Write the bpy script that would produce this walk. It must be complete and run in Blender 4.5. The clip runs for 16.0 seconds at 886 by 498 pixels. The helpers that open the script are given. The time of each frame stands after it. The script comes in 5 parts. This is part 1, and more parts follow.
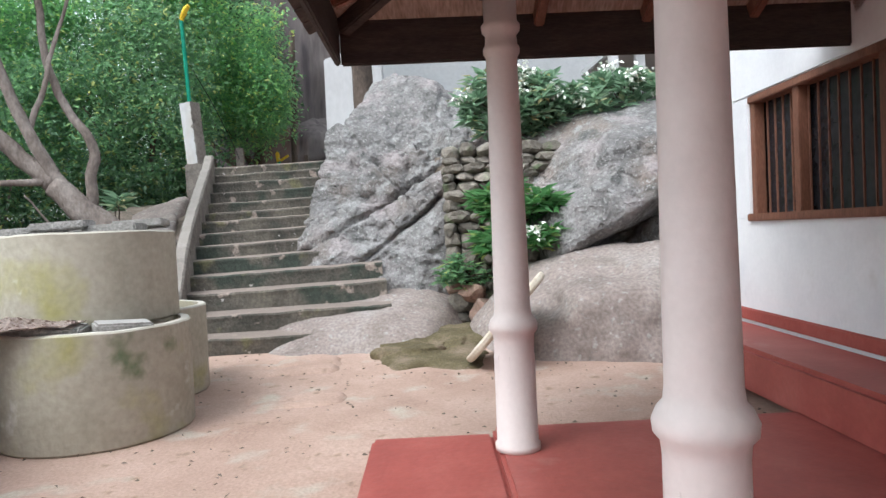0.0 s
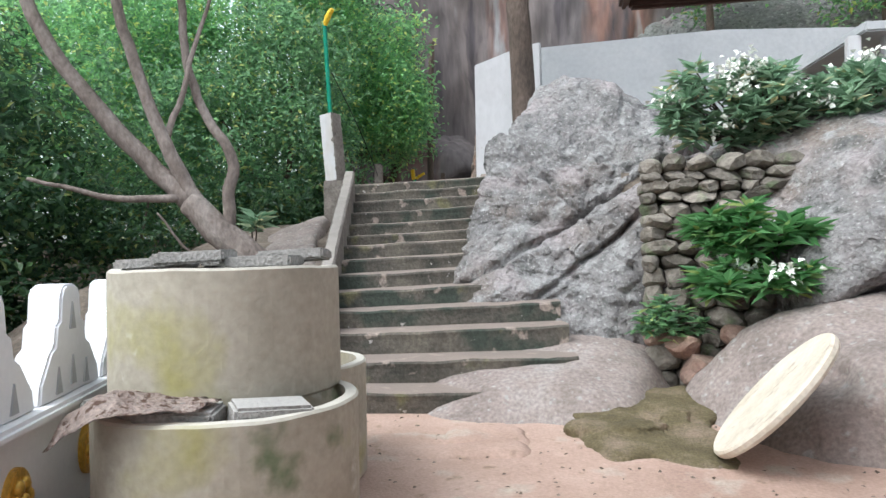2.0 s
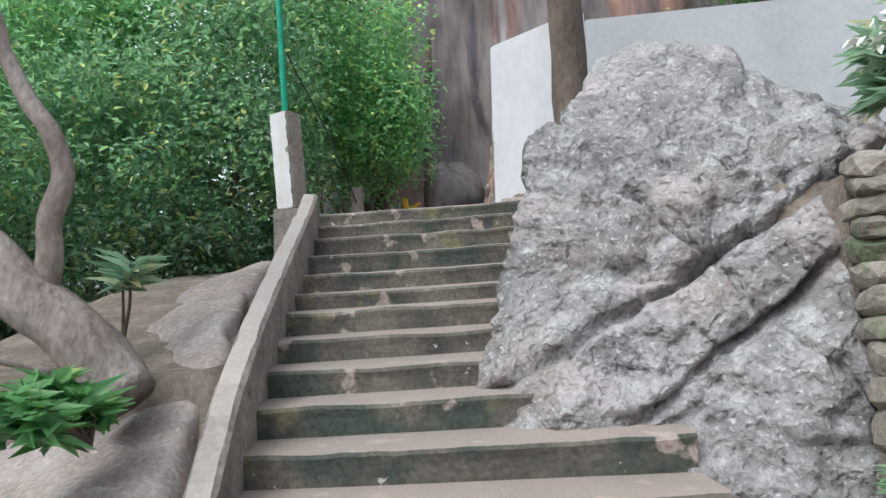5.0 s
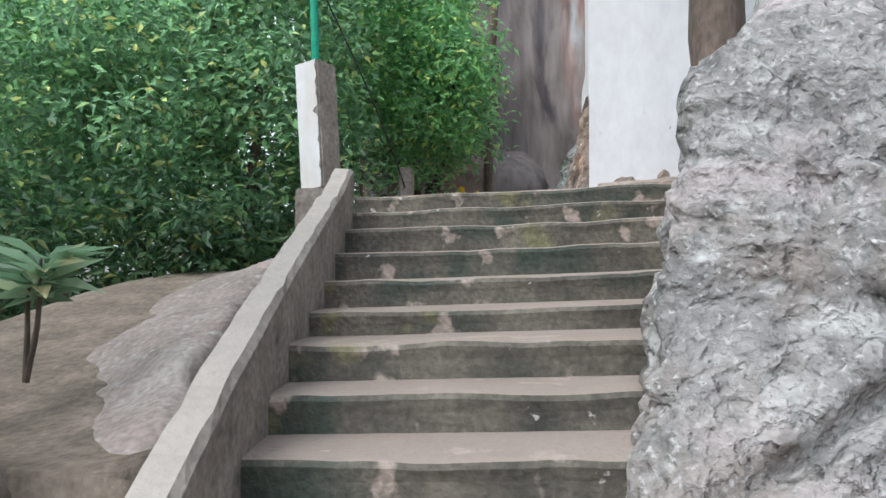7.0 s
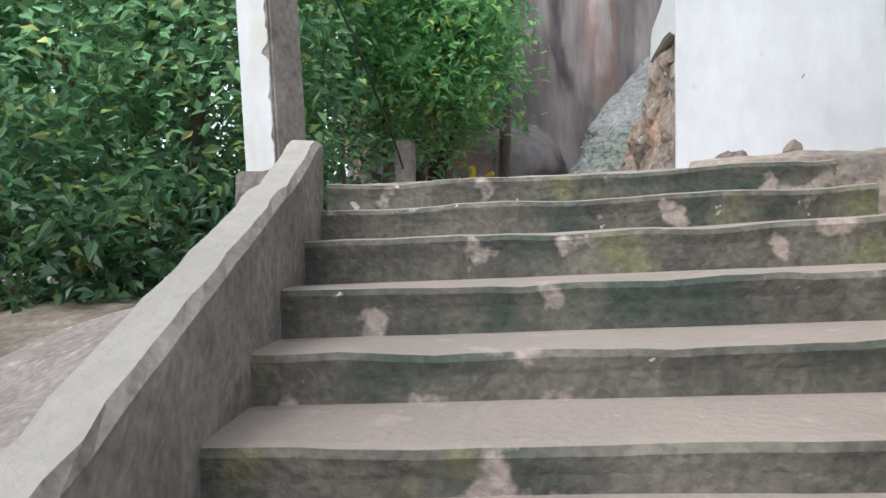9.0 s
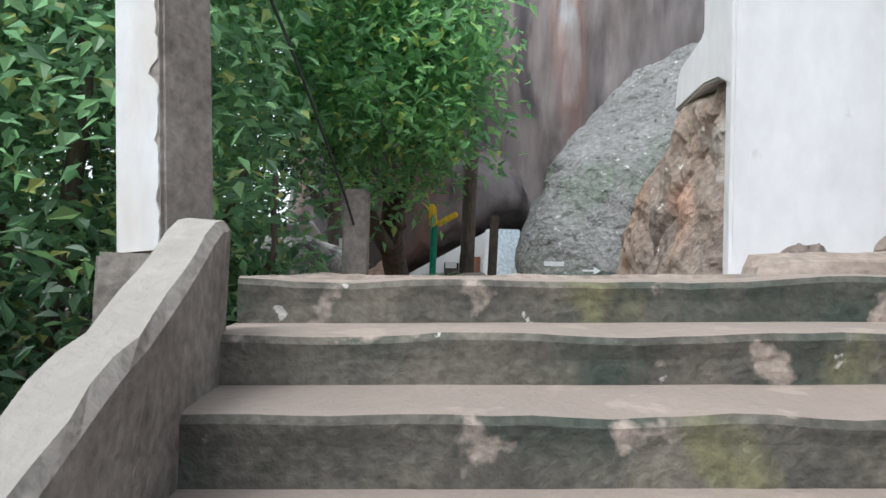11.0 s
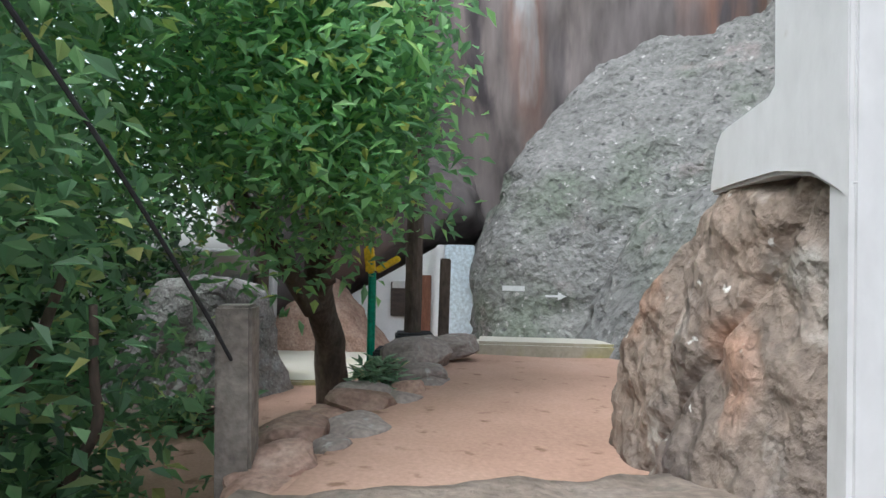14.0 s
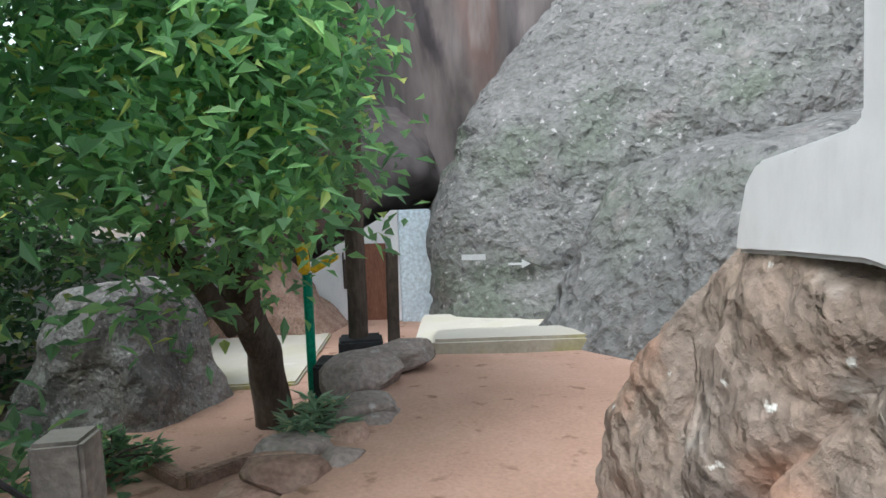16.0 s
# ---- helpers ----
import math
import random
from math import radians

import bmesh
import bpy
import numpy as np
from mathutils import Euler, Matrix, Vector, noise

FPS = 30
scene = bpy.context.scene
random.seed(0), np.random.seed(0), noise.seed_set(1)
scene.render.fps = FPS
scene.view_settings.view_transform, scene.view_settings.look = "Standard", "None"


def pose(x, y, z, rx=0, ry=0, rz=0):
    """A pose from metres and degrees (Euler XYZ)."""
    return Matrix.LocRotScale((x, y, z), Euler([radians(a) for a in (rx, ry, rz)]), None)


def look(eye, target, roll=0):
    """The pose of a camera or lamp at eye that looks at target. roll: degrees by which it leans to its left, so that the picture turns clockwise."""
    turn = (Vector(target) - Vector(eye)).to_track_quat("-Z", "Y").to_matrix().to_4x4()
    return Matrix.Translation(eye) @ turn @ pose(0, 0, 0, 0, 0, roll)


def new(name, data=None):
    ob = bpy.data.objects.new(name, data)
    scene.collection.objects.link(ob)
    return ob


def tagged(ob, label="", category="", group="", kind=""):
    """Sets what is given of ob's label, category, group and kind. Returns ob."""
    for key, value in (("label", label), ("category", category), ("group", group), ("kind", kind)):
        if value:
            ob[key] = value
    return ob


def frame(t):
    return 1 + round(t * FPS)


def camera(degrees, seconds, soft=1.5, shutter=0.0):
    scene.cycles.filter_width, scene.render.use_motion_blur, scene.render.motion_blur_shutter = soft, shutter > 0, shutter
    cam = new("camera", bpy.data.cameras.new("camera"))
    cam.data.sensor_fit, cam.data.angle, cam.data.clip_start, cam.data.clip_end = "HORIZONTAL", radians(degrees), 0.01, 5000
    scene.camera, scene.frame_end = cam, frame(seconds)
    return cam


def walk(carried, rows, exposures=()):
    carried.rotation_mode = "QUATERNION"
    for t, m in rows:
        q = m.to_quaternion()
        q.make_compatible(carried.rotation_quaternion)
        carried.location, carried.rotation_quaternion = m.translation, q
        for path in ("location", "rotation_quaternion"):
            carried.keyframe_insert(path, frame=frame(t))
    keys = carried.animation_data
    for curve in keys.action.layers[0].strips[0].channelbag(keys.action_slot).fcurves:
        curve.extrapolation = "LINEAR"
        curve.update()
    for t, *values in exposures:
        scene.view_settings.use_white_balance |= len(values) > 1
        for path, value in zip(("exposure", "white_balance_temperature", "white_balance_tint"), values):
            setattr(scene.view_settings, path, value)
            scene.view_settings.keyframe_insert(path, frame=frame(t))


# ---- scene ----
cam = camera(67.7, 16.0)
PATH = [
    (0, (0.081, 3.788, 1.263), (-0.071, 6.082, 1.205), -2.6),
    (0.3, (-0.057, 3.894, 1.410), (-0.469, 6.155, 1.316), -2.7),
    (0.5, (-0.145, 3.981, 1.416), (-0.661, 6.221, 1.359), -2.3),
    (1, (-0.424, 4.377, 1.416), (-1.003, 6.603, 1.408), -1.5),
    (1.5, (-0.643, 4.804, 1.388), (-1.201, 7.035, 1.404), -1.3),
    (2, (-0.876, 5.259, 1.401), (-1.404, 7.497, 1.429), -1.2),
    (2.5, (-1.040, 5.807, 1.426), (-1.554, 8.049, 1.469), -1.4),
    (3, (-1.148, 6.408, 1.502), (-1.650, 8.653, 1.539), -1.8),
    (3.5, (-1.336, 6.957, 1.525), (-1.815, 9.207, 1.582), -2.1),
    (4, (-1.502, 7.519, 1.555), (-1.957, 9.770, 1.664), -2.4),
    (6.5, (-2.246, 9.899, 1.809), (-2.797, 11.816, 1.955), 0.2),
    (7, (-2.45, 10.343, 1.812), (-3.02, 12.255, 1.945), 0.4),
    (7.5, (-2.664, 10.859, 1.815), (-3.242, 12.769, 1.939), 0.4),
    (8, (-2.86, 11.383, 1.857), (-3.435, 13.296, 1.954), 0.4),
    (8.5, (-2.961, 11.801, 1.986), (-3.531, 13.717, 2.045), 0.3),
    (9, (-3.102, 12.124, 2.136), (-3.668, 14.041, 2.203), 0.0),
    (11.5, (-3.565, 13.423, 2.74), (-3.934, 15.386, 2.851), 2.8),
    (12, (-3.581, 13.648, 2.903), (-3.932, 15.614, 3.012), 3.0),
    (12.5, (-3.594, 13.9, 3.086), (-3.932, 15.868, 3.179), 2.3),
    (13, (-3.646, 14.088, 3.197), (-3.941, 16.065, 3.273), 2.1),
    (13.5, (-3.651, 14.31, 3.295), (-3.925, 16.291, 3.36), 1.6),
    (14, (-3.684, 14.499, 3.37), (-3.949, 16.481, 3.416), 1.0),
    (14.5, (-3.696, 14.692, 3.465), (-3.945, 16.676, 3.409), 0.6),
    (15, (-3.699, 14.905, 3.607), (-3.921, 16.89, 3.499), -1.0),
    (15.5, (-3.684, 15.121, 3.736), (-3.811, 17.112, 3.595), -1.9),
    (16, (-3.636, 15.361, 3.825), (-3.794, 17.349, 3.678), -2.3),
]
walk(cam, [(t, look(eye, target, roll)) for t, eye, target, roll in PATH],
     [(0, -0.03, 5950, 6), (3, 0.0, 5950, 6), (7, 0.1, 5950, 6), (8, 0.22, 5950, 6), (9, 0.25, 5950, 6), (11.5, 0.12, 5950, 6), (12.5, 0.04, 5950, 6), (16, 0.12, 5950, 6)])

# ---- light ----
SUN_EL, SUN_AZ = radians(55), radians(222)
world = bpy.data.worlds.new("sky")
scene.world = world
world.use_nodes = True
wn = world.node_tree.nodes
sky = wn.new("ShaderNodeTexSky")
sky.sky_type, sky.sun_disc, sky.sun_elevation, sky.sun_rotation = "NISHITA", False, SUN_EL, SUN_AZ
sky.dust_density, sky.air_density = 4.0, 1.2
soft = wn.new("ShaderNodeHueSaturation")
soft.inputs["Saturation"].default_value = 0.25
world.node_tree.links.new(sky.outputs[0], soft.inputs["Color"])
world.node_tree.links.new(soft.outputs[0], wn["Background"].inputs[0])
wn["Background"].inputs[1].default_value = 0.37
sun_data = bpy.data.lights.new("sun", "SUN")
sun_data.energy, sun_data.angle, sun_data.color = 0.9, radians(25), (1.0, 0.98, 0.95)
sun = new("sun", sun_data)
sun.matrix_world = look((0, 0, 30), (-math.sin(SUN_AZ) * math.cos(SUN_EL) * 10, -math.cos(SUN_AZ) * math.cos(SUN_EL) * 10, 30 - math.sin(SUN_EL) * 10))


# ---- materials ----
def material(name, colours, scale=4.0, rough=0.85, bump=0.3, bump_scale=30.0, stretch=(1, 1, 1), metal=0.0, spots=None, tops=None, detail=8.0, islands=0.0, objects=0.0, sheen=0.3, grainy=0.25, crag=0.0):
    """Procedural surface: broad noise through a ramp, fine grain, optional spots (colour, scale, amount) and another
    colour on upward faces (colour, amount).
    """
    m = bpy.data.materials.new(name)
    m.use_nodes = True
    nt, n = m.node_tree, m.node_tree.nodes
    bs = n["Principled BSDF"]
    bs.inputs["Roughness"].default_value, bs.inputs["Metallic"].default_value = rough, metal
    bs.inputs["Specular IOR Level"].default_value = sheen
    mp = n.new("ShaderNodeMapping")
    mp.inputs["Scale"].default_value = stretch
    geo_pos = n.new("ShaderNodeNewGeometry")
    nt.links.new(geo_pos.outputs["Position"], mp.inputs["Vector"])
    big = n.new("ShaderNodeTexNoise")
    big.inputs["Scale"].default_value, big.inputs["Detail"].default_value, big.inputs["Roughness"].default_value = scale, detail, 0.65
    nt.links.new(mp.outputs[0], big.inputs["Vector"])
    ramp = n.new("ShaderNodeValToRGB")
    el = ramp.color_ramp.elements
    while len(el) < len(colours):
        el.new(0.5)
    for i, c in enumerate(colours):
        el[i].position = 0.3 + 0.4 * i / max(1, len(colours) - 1)
        el[i].color = (*c, 1)
    nt.links.new(big.outputs[0], ramp.inputs[0])
    col = ramp.outputs[0]

    def mix(kind, fac, a, b):
        x = n.new("ShaderNodeMix")
        x.data_type, x.blend_type = "RGBA", kind
        for sock, v in ((x.inputs[0], fac), (x.inputs[6], a), (x.inputs[7], b)):
            if isinstance(v, bpy.types.NodeSocket):
                nt.links.new(v, sock)
            else:
                sock.default_value = v if not isinstance(v, tuple) else (*v, 1)
        return x.outputs[2]

    def ranged(value, lo, hi, a=0.0, b=1.0):
        r = n.new("ShaderNodeMapRange")
        r.inputs[1].default_value, r.inputs[2].default_value, r.inputs[3].default_value, r.inputs[4].default_value = lo, hi, a, b
        nt.links.new(value, r.inputs[0])
        return r.outputs[0]

    for colour, sc, lo, hi in spots or ():
        t = n.new("ShaderNodeTexNoise")
        t.inputs["Scale"].default_value, t.inputs["Detail"].default_value = sc, 5
        nt.links.new(mp.outputs[0], t.inputs["Vector"])
        col = mix("MIX", ranged(t.outputs[0], lo, hi), col, colour)
    grain = n.new("ShaderNodeTexNoise")
    grain.inputs["Scale"].default_value, grain.inputs["Detail"].default_value = bump_scale, 8
    nt.links.new(mp.outputs[0], grain.inputs["Vector"])
    g2 = ranged(grain.outputs[0], 0.3, 0.7, 1 - grainy, 1 + grainy)
    cmb = n.new("ShaderNodeCombineColor")
    for i in range(3):
        nt.links.new(g2, cmb.inputs[i])
    col = mix("MULTIPLY", 1.0, col, cmb.outputs[0])
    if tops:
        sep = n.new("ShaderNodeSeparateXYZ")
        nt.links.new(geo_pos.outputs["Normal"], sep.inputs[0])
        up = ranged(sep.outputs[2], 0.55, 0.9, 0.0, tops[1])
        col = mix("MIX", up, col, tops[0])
    if islands or objects:
        src = geo_pos.outputs["Random Per Island"] if islands else n.new("ShaderNodeObjectInfo").outputs["Random"]
        k = islands or objects
        v = ranged(src, 0, 1, 1 - k, 1 + k)
        c2 = n.new("ShaderNodeCombineColor")
        for i in range(3):
            nt.links.new(v, c2.inputs[i])
        col = mix("MULTIPLY", 1.0, col, c2.outputs[0])
    nt.links.new(col, bs.inputs["Base Color"])
    bp = n.new("ShaderNodeBump")
    bp.inputs["Strength"].default_value, bp.inputs["Distance"].default_value = bump, 0.02
    nt.links.new(grain.outputs[0], bp.inputs["Height"])
    if crag:
        # broken facets and hairline cracks of natural rock
        warp = mix("LINEAR_LIGHT", 0.12, mp.outputs[0], big.outputs[1])
        for size, depth in ((2.6, 1.0), (8.0, 0.5)):
            cell = n.new("ShaderNodeTexVoronoi")
            cell.inputs["Scale"].default_value, cell.inputs["Detail"].default_value = size, 2.0
            nt.links.new(warp, cell.inputs["Vector"])
            b2 = n.new("ShaderNodeBump")
            b2.inputs["Strength"].default_value, b2.inputs["Distance"].default_value = 0.8, crag * depth
            nt.links.new(cell.outputs["Distance"], b2.inputs["Height"])
            nt.links.new(bp.outputs[0], b2.inputs["Normal"])
            bp = b2
    nt.links.new(bp.outputs[0], bs.inputs["Normal"])
    return m


def leaf_material(name, a, b, c, gloss=0.45, through_light=1.9):
    m = bpy.data.materials.new(name)
    m.use_nodes = True
    nt, n = m.node_tree, m.node_tree.nodes
    bs = n["Principled BSDF"]
    bs.inputs["Roughness"].default_value = gloss
    geo = n.new("ShaderNodeNewGeometry")
    ramp = n.new("ShaderNodeValToRGB")
    el = ramp.color_ramp.elements
    el.new(0.5), el.new(0.93)
    for i, (p, col) in enumerate(((0.0, a), (0.5, b), (0.9, c), (1.0, (min(1, c[0] * 2.2), c[1] * 1.25, c[2])))):
        el[i].position, el[i].color = p, (*col, 1)
    nt.links.new(geo.outputs["Random Per Island"], ramp.inputs[0])
    nt.links.new(ramp.outputs[0], bs.inputs["Base Color"])
    tr = n.new("ShaderNodeBsdfTranslucent")
    bright = n.new("ShaderNodeHueSaturation")
    bright.inputs["Value"].default_value = through_light
    nt.links.new(ramp.outputs[0], bright.inputs["Color"])
    nt.links.new(bright.outputs[0], tr.inputs[0])
    mx = n.new("ShaderNodeMixShader")
    mx.inputs[0].default_value = 0.55
    nt.links.new(bs.outputs[0], mx.inputs[1])
    nt.links.new(tr.outputs[0], mx.inputs[2])
    nt.links.new(mx.outputs[0], n["Material Output"].inputs[0])
    return m


SAND = material("sand", [(0.32, 0.215, 0.17), (0.40, 0.28, 0.225), (0.46, 0.335, 0.275)], 0.9, 0.95, 0.4, 45, grainy=0.13, spots=[((0.27, 0.19, 0.14), 7, 0.62, 0.72), ((0.42, 0.36, 0.30), 2.2, 0.58, 0.7)])
SOIL = material("red_soil", [(0.33, 0.205, 0.155), (0.40, 0.25, 0.19), (0.45, 0.295, 0.23)], 0.8, 0.95, 0.25, 40, grainy=0.1, spots=[((0.22, 0.13, 0.09), 6, 0.62, 0.72)])
GRANITE = material("granite", crag=0.085, colours=[(0.095, 0.09, 0.088), (0.18, 0.17, 0.165), (0.265, 0.255, 0.25)], scale=1.3, rough=0.92, bump=1.0, bump_scale=26, grainy=0.22, spots=[((0.22, 0.18, 0.155), 0.7, 0.52, 0.68), ((0.31, 0.305, 0.295), 5, 0.52, 0.70), ((0.10, 0.10, 0.095), 3.2, 0.58, 0.72), ((0.33, 0.32, 0.31), 30, 0.58, 0.68), ((0.13, 0.125, 0.12), 42, 0.6, 0.68), ((0.30, 0.265, 0.26), 1.9, 0.54, 0.7)])
BOULDER = material("smooth_granite", [(0.17, 0.14, 0.125), (0.25, 0.205, 0.185), (0.31, 0.275, 0.255)], 1.6, 0.92, 0.4, 30, spots=[((0.2, 0.165, 0.145), 2.5, 0.56, 0.72), ((0.30, 0.28, 0.26), 14, 0.6, 0.68)])
BROWNROCK = material("brown_rock", crag=0.07, colours=[(0.11, 0.09, 0.082), (0.19, 0.15, 0.125), (0.25, 0.185, 0.145)], scale=1.2, rough=0.92, bump=1.0, bump_scale=22, stretch=(1, 1, 0.9), spots=[((0.38, 0.35, 0.32), 3, 0.58, 0.72), ((0.10, 0.085, 0.085), 1.1, 0.55, 0.68), ((0.32, 0.17, 0.11), 1.5, 0.6, 0.72), ((0.62, 0.6, 0.56), 13, 0.68, 0.73)])
SLABROCK = material("grey_rock_face", crag=0.1, colours=[(0.11, 0.108, 0.105), (0.165, 0.163, 0.158), (0.22, 0.215, 0.21)], scale=0.9, rough=0.92, bump=1.0, bump_scale=11, spots=[((0.13, 0.145, 0.12), 0.6, 0.52, 0.66), ((0.23, 0.20, 0.195), 1.1, 0.6, 0.72), ((0.34, 0.33, 0.32), 9, 0.64, 0.70), ((0.07, 0.07, 0.07), 6, 0.62, 0.70)])
CLIFF = material("cliff_face", [(0.085, 0.074, 0.075), (0.135, 0.116, 0.115), (0.19, 0.158, 0.15)], 0.55, 0.92, 0.9, 5, stretch=(1, 1, 0.16), spots=[((0.18, 0.105, 0.085), 0.45, 0.56, 0.66), ((0.26, 0.25, 0.25), 0.9, 0.63, 0.7), ((0.07, 0.06, 0.065), 1.3, 0.58, 0.68)])
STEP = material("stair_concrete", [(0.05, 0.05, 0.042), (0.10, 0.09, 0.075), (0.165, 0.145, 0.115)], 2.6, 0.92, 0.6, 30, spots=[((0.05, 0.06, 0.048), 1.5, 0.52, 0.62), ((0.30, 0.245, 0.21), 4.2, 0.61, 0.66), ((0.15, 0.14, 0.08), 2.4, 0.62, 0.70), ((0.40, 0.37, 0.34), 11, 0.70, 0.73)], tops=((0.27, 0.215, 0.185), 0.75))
LANDING = material("worn_landing", [(0.13, 0.105, 0.09), (0.22, 0.175, 0.145), (0.29, 0.245, 0.215)], 1.3, 0.95, 0.9, 22, spots=[((0.14, 0.13, 0.11), 3, 0.6, 0.7)])
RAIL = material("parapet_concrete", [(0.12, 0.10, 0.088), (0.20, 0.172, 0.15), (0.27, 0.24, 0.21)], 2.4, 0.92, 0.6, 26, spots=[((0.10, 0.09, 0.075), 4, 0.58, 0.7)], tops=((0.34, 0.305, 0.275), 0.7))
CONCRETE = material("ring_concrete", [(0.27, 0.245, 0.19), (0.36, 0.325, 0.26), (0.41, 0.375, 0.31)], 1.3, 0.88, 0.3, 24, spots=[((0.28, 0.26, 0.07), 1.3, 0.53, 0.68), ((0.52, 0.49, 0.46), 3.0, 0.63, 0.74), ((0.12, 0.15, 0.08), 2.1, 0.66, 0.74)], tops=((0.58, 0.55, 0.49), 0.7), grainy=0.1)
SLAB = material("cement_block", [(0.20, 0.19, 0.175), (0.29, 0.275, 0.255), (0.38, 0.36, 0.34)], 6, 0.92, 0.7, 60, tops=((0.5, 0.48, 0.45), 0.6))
WHITE = material("white_paint", [(0.66, 0.66, 0.68), (0.74, 0.74, 0.755), (0.78, 0.78, 0.79)], 1.5, 0.75, 0.12, 30, spots=[((0.62, 0.60, 0.58), 2.2, 0.64, 0.78)], grainy=0.02)
LIME = material("limewash", [(0.44, 0.43, 0.43), (0.51, 0.50, 0.505), (0.55, 0.54, 0.54)], 1.1, 0.85, 0.25, 14, stretch=(1, 1, 0.5), spots=[((0.46, 0.41, 0.36), 1.6, 0.58, 0.75), ((0.42, 0.39, 0.37), 9, 0.7, 0.76)], grainy=0.05)
# limewash with shade put into the colour (long wall side, niches); plain grey elsewhere
GREYLIME = material("grey_and_shaded_plaster", [(0.34, 0.345, 0.35), (0.40, 0.405, 0.41), (0.44, 0.44, 0.44)], 0.9, 0.85, 0.2, 14, grainy=0.05)
COLUMN = material("column_paint", [(0.60, 0.53, 0.50), (0.68, 0.61, 0.58), (0.72, 0.66, 0.63)], 1.4, 0.6, 0.1, 40, spots=[((0.5, 0.43, 0.40), 3, 0.66, 0.8)], grainy=0.02)
REDFLOOR = material("red_cement", [(0.27, 0.065, 0.055), (0.34, 0.085, 0.07), (0.40, 0.12, 0.10)], 1.6, 0.5, 0.15, 30, spots=[((0.42, 0.2, 0.17), 2.4, 0.62, 0.78)], grainy=0.06)
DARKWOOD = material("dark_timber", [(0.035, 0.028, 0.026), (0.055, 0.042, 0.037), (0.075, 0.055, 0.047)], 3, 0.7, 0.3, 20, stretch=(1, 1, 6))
PLANK = material("ceiling_planks", [(0.30, 0.22, 0.175), (0.38, 0.29, 0.235), (0.42, 0.34, 0.28)], 3, 0.75, 0.3, 12, stretch=(6, 1, 1))
REDWOOD = material("brown_joinery", [(0.15, 0.065, 0.042), (0.19, 0.085, 0.055), (0.24, 0.11, 0.07)], 3, 0.55, 0.2, 20, stretch=(6, 6, 1))
TILE = material("roof_tile", [(0.055, 0.045, 0.042), (0.09, 0.07, 0.062), (0.13, 0.10, 0.09)], 4, 0.9, 0.5, 25)
GOLD = material("gold_paint", [(0.55, 0.33, 0.06), (0.68, 0.43, 0.09), (0.75, 0.5, 0.14)], 8, 0.35, 0.2, 40, metal=0.6)
BARK = material("pale_bark", [(0.10, 0.078, 0.066), (0.19, 0.155, 0.135), (0.30, 0.26, 0.235)], 3.0, 0.92, 0.8, 30, stretch=(1, 1, 0.5))
DARKBARK = material("dark_bark", [(0.055, 0.043, 0.035), (0.10, 0.075, 0.06), (0.15, 0.115, 0.095)], 4.0, 0.92, 0.9, 30, stretch=(1, 1, 0.4))
GREEN = material("green_enamel", [(0.0, 0.17, 0.10), (0.005, 0.22, 0.13), (0.02, 0.27, 0.17)], 5, 0.4, 0.1, 30)
YELLOW = material("yellow_enamel", [(0.65, 0.42, 0.02), (0.75, 0.5, 0.03), (0.8, 0.56, 0.05)], 5, 0.45, 0.1, 30)
BLACK = material("black_block", [(0.02, 0.02, 0.022), (0.035, 0.035, 0.037), (0.05, 0.05, 0.05)], 5, 0.85, 0.4, 30)
CLOTH = material("coir_mat", [(0.42, 0.32, 0.27), (0.53, 0.43, 0.38), (0.62, 0.53, 0.47)], 14, 0.95, 1.0, 55, spots=[((0.2, 0.13, 0.10), 26, 0.55, 0.62)])
DISC = material("sawn_wood", [(0.50, 0.43, 0.33), (0.60, 0.53, 0.43), (0.66, 0.60, 0.50)], 4, 0.85, 0.3, 30, spots=[((0.38, 0.31, 0.24), 6, 0.62, 0.74)], grainy=0.1)
RUBBLE = material("rubble_stone", [(0.10, 0.088, 0.075), (0.165, 0.145, 0.12), (0.23, 0.205, 0.175)], 5, 0.92, 0.8, 30, spots=[((0.12, 0.14, 0.08), 4, 0.58, 0.7)], objects=0.35)
REDRUBBLE = material("reddish_stone", [(0.20, 0.12, 0.09), (0.29, 0.19, 0.15), (0.36, 0.26, 0.21)], 5, 0.92, 0.7, 30, objects=0.3)
MOSS = material("moss", [(0.065, 0.052, 0.03), (0.12, 0.098, 0.052), (0.22, 0.165, 0.12)], 3, 0.95, 0.9, 50)
DARKSOIL = material("leaf_litter", [(0.09, 0.075, 0.06), (0.15, 0.12, 0.095), (0.24, 0.19, 0.16)], 3, 0.95, 0.9, 25)
BLUEWALL = material("pale_blue_plaster", [(0.50, 0.58, 0.65), (0.58, 0.66, 0.72), (0.62, 0.70, 0.75)], 2, 0.8, 0.15, 20)
GLASS = material("dark_glazing", [(0.018, 0.018, 0.022), (0.024, 0.024, 0.028), (0.03, 0.03, 0.035)], 3, 0.25, 0.05, 20)
LEAF_A = leaf_material("leaf_bright", (0.10, 0.20, 0.10), (0.155, 0.31, 0.14), (0.24, 0.42, 0.16))
LEAF_B = leaf_material("leaf_deep", (0.09, 0.165, 0.095), (0.14, 0.25, 0.135), (0.20, 0.34, 0.16))
# darker copy of the leaf colours, with the wood's deep shade put in
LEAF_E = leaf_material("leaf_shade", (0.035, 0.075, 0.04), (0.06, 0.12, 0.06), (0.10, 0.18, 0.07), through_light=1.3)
LEAF_C = leaf_material("leaf_fresh", (0.08, 0.22, 0.06), (0.12, 0.29, 0.11), (0.20, 0.38, 0.15), through_light=1.0)
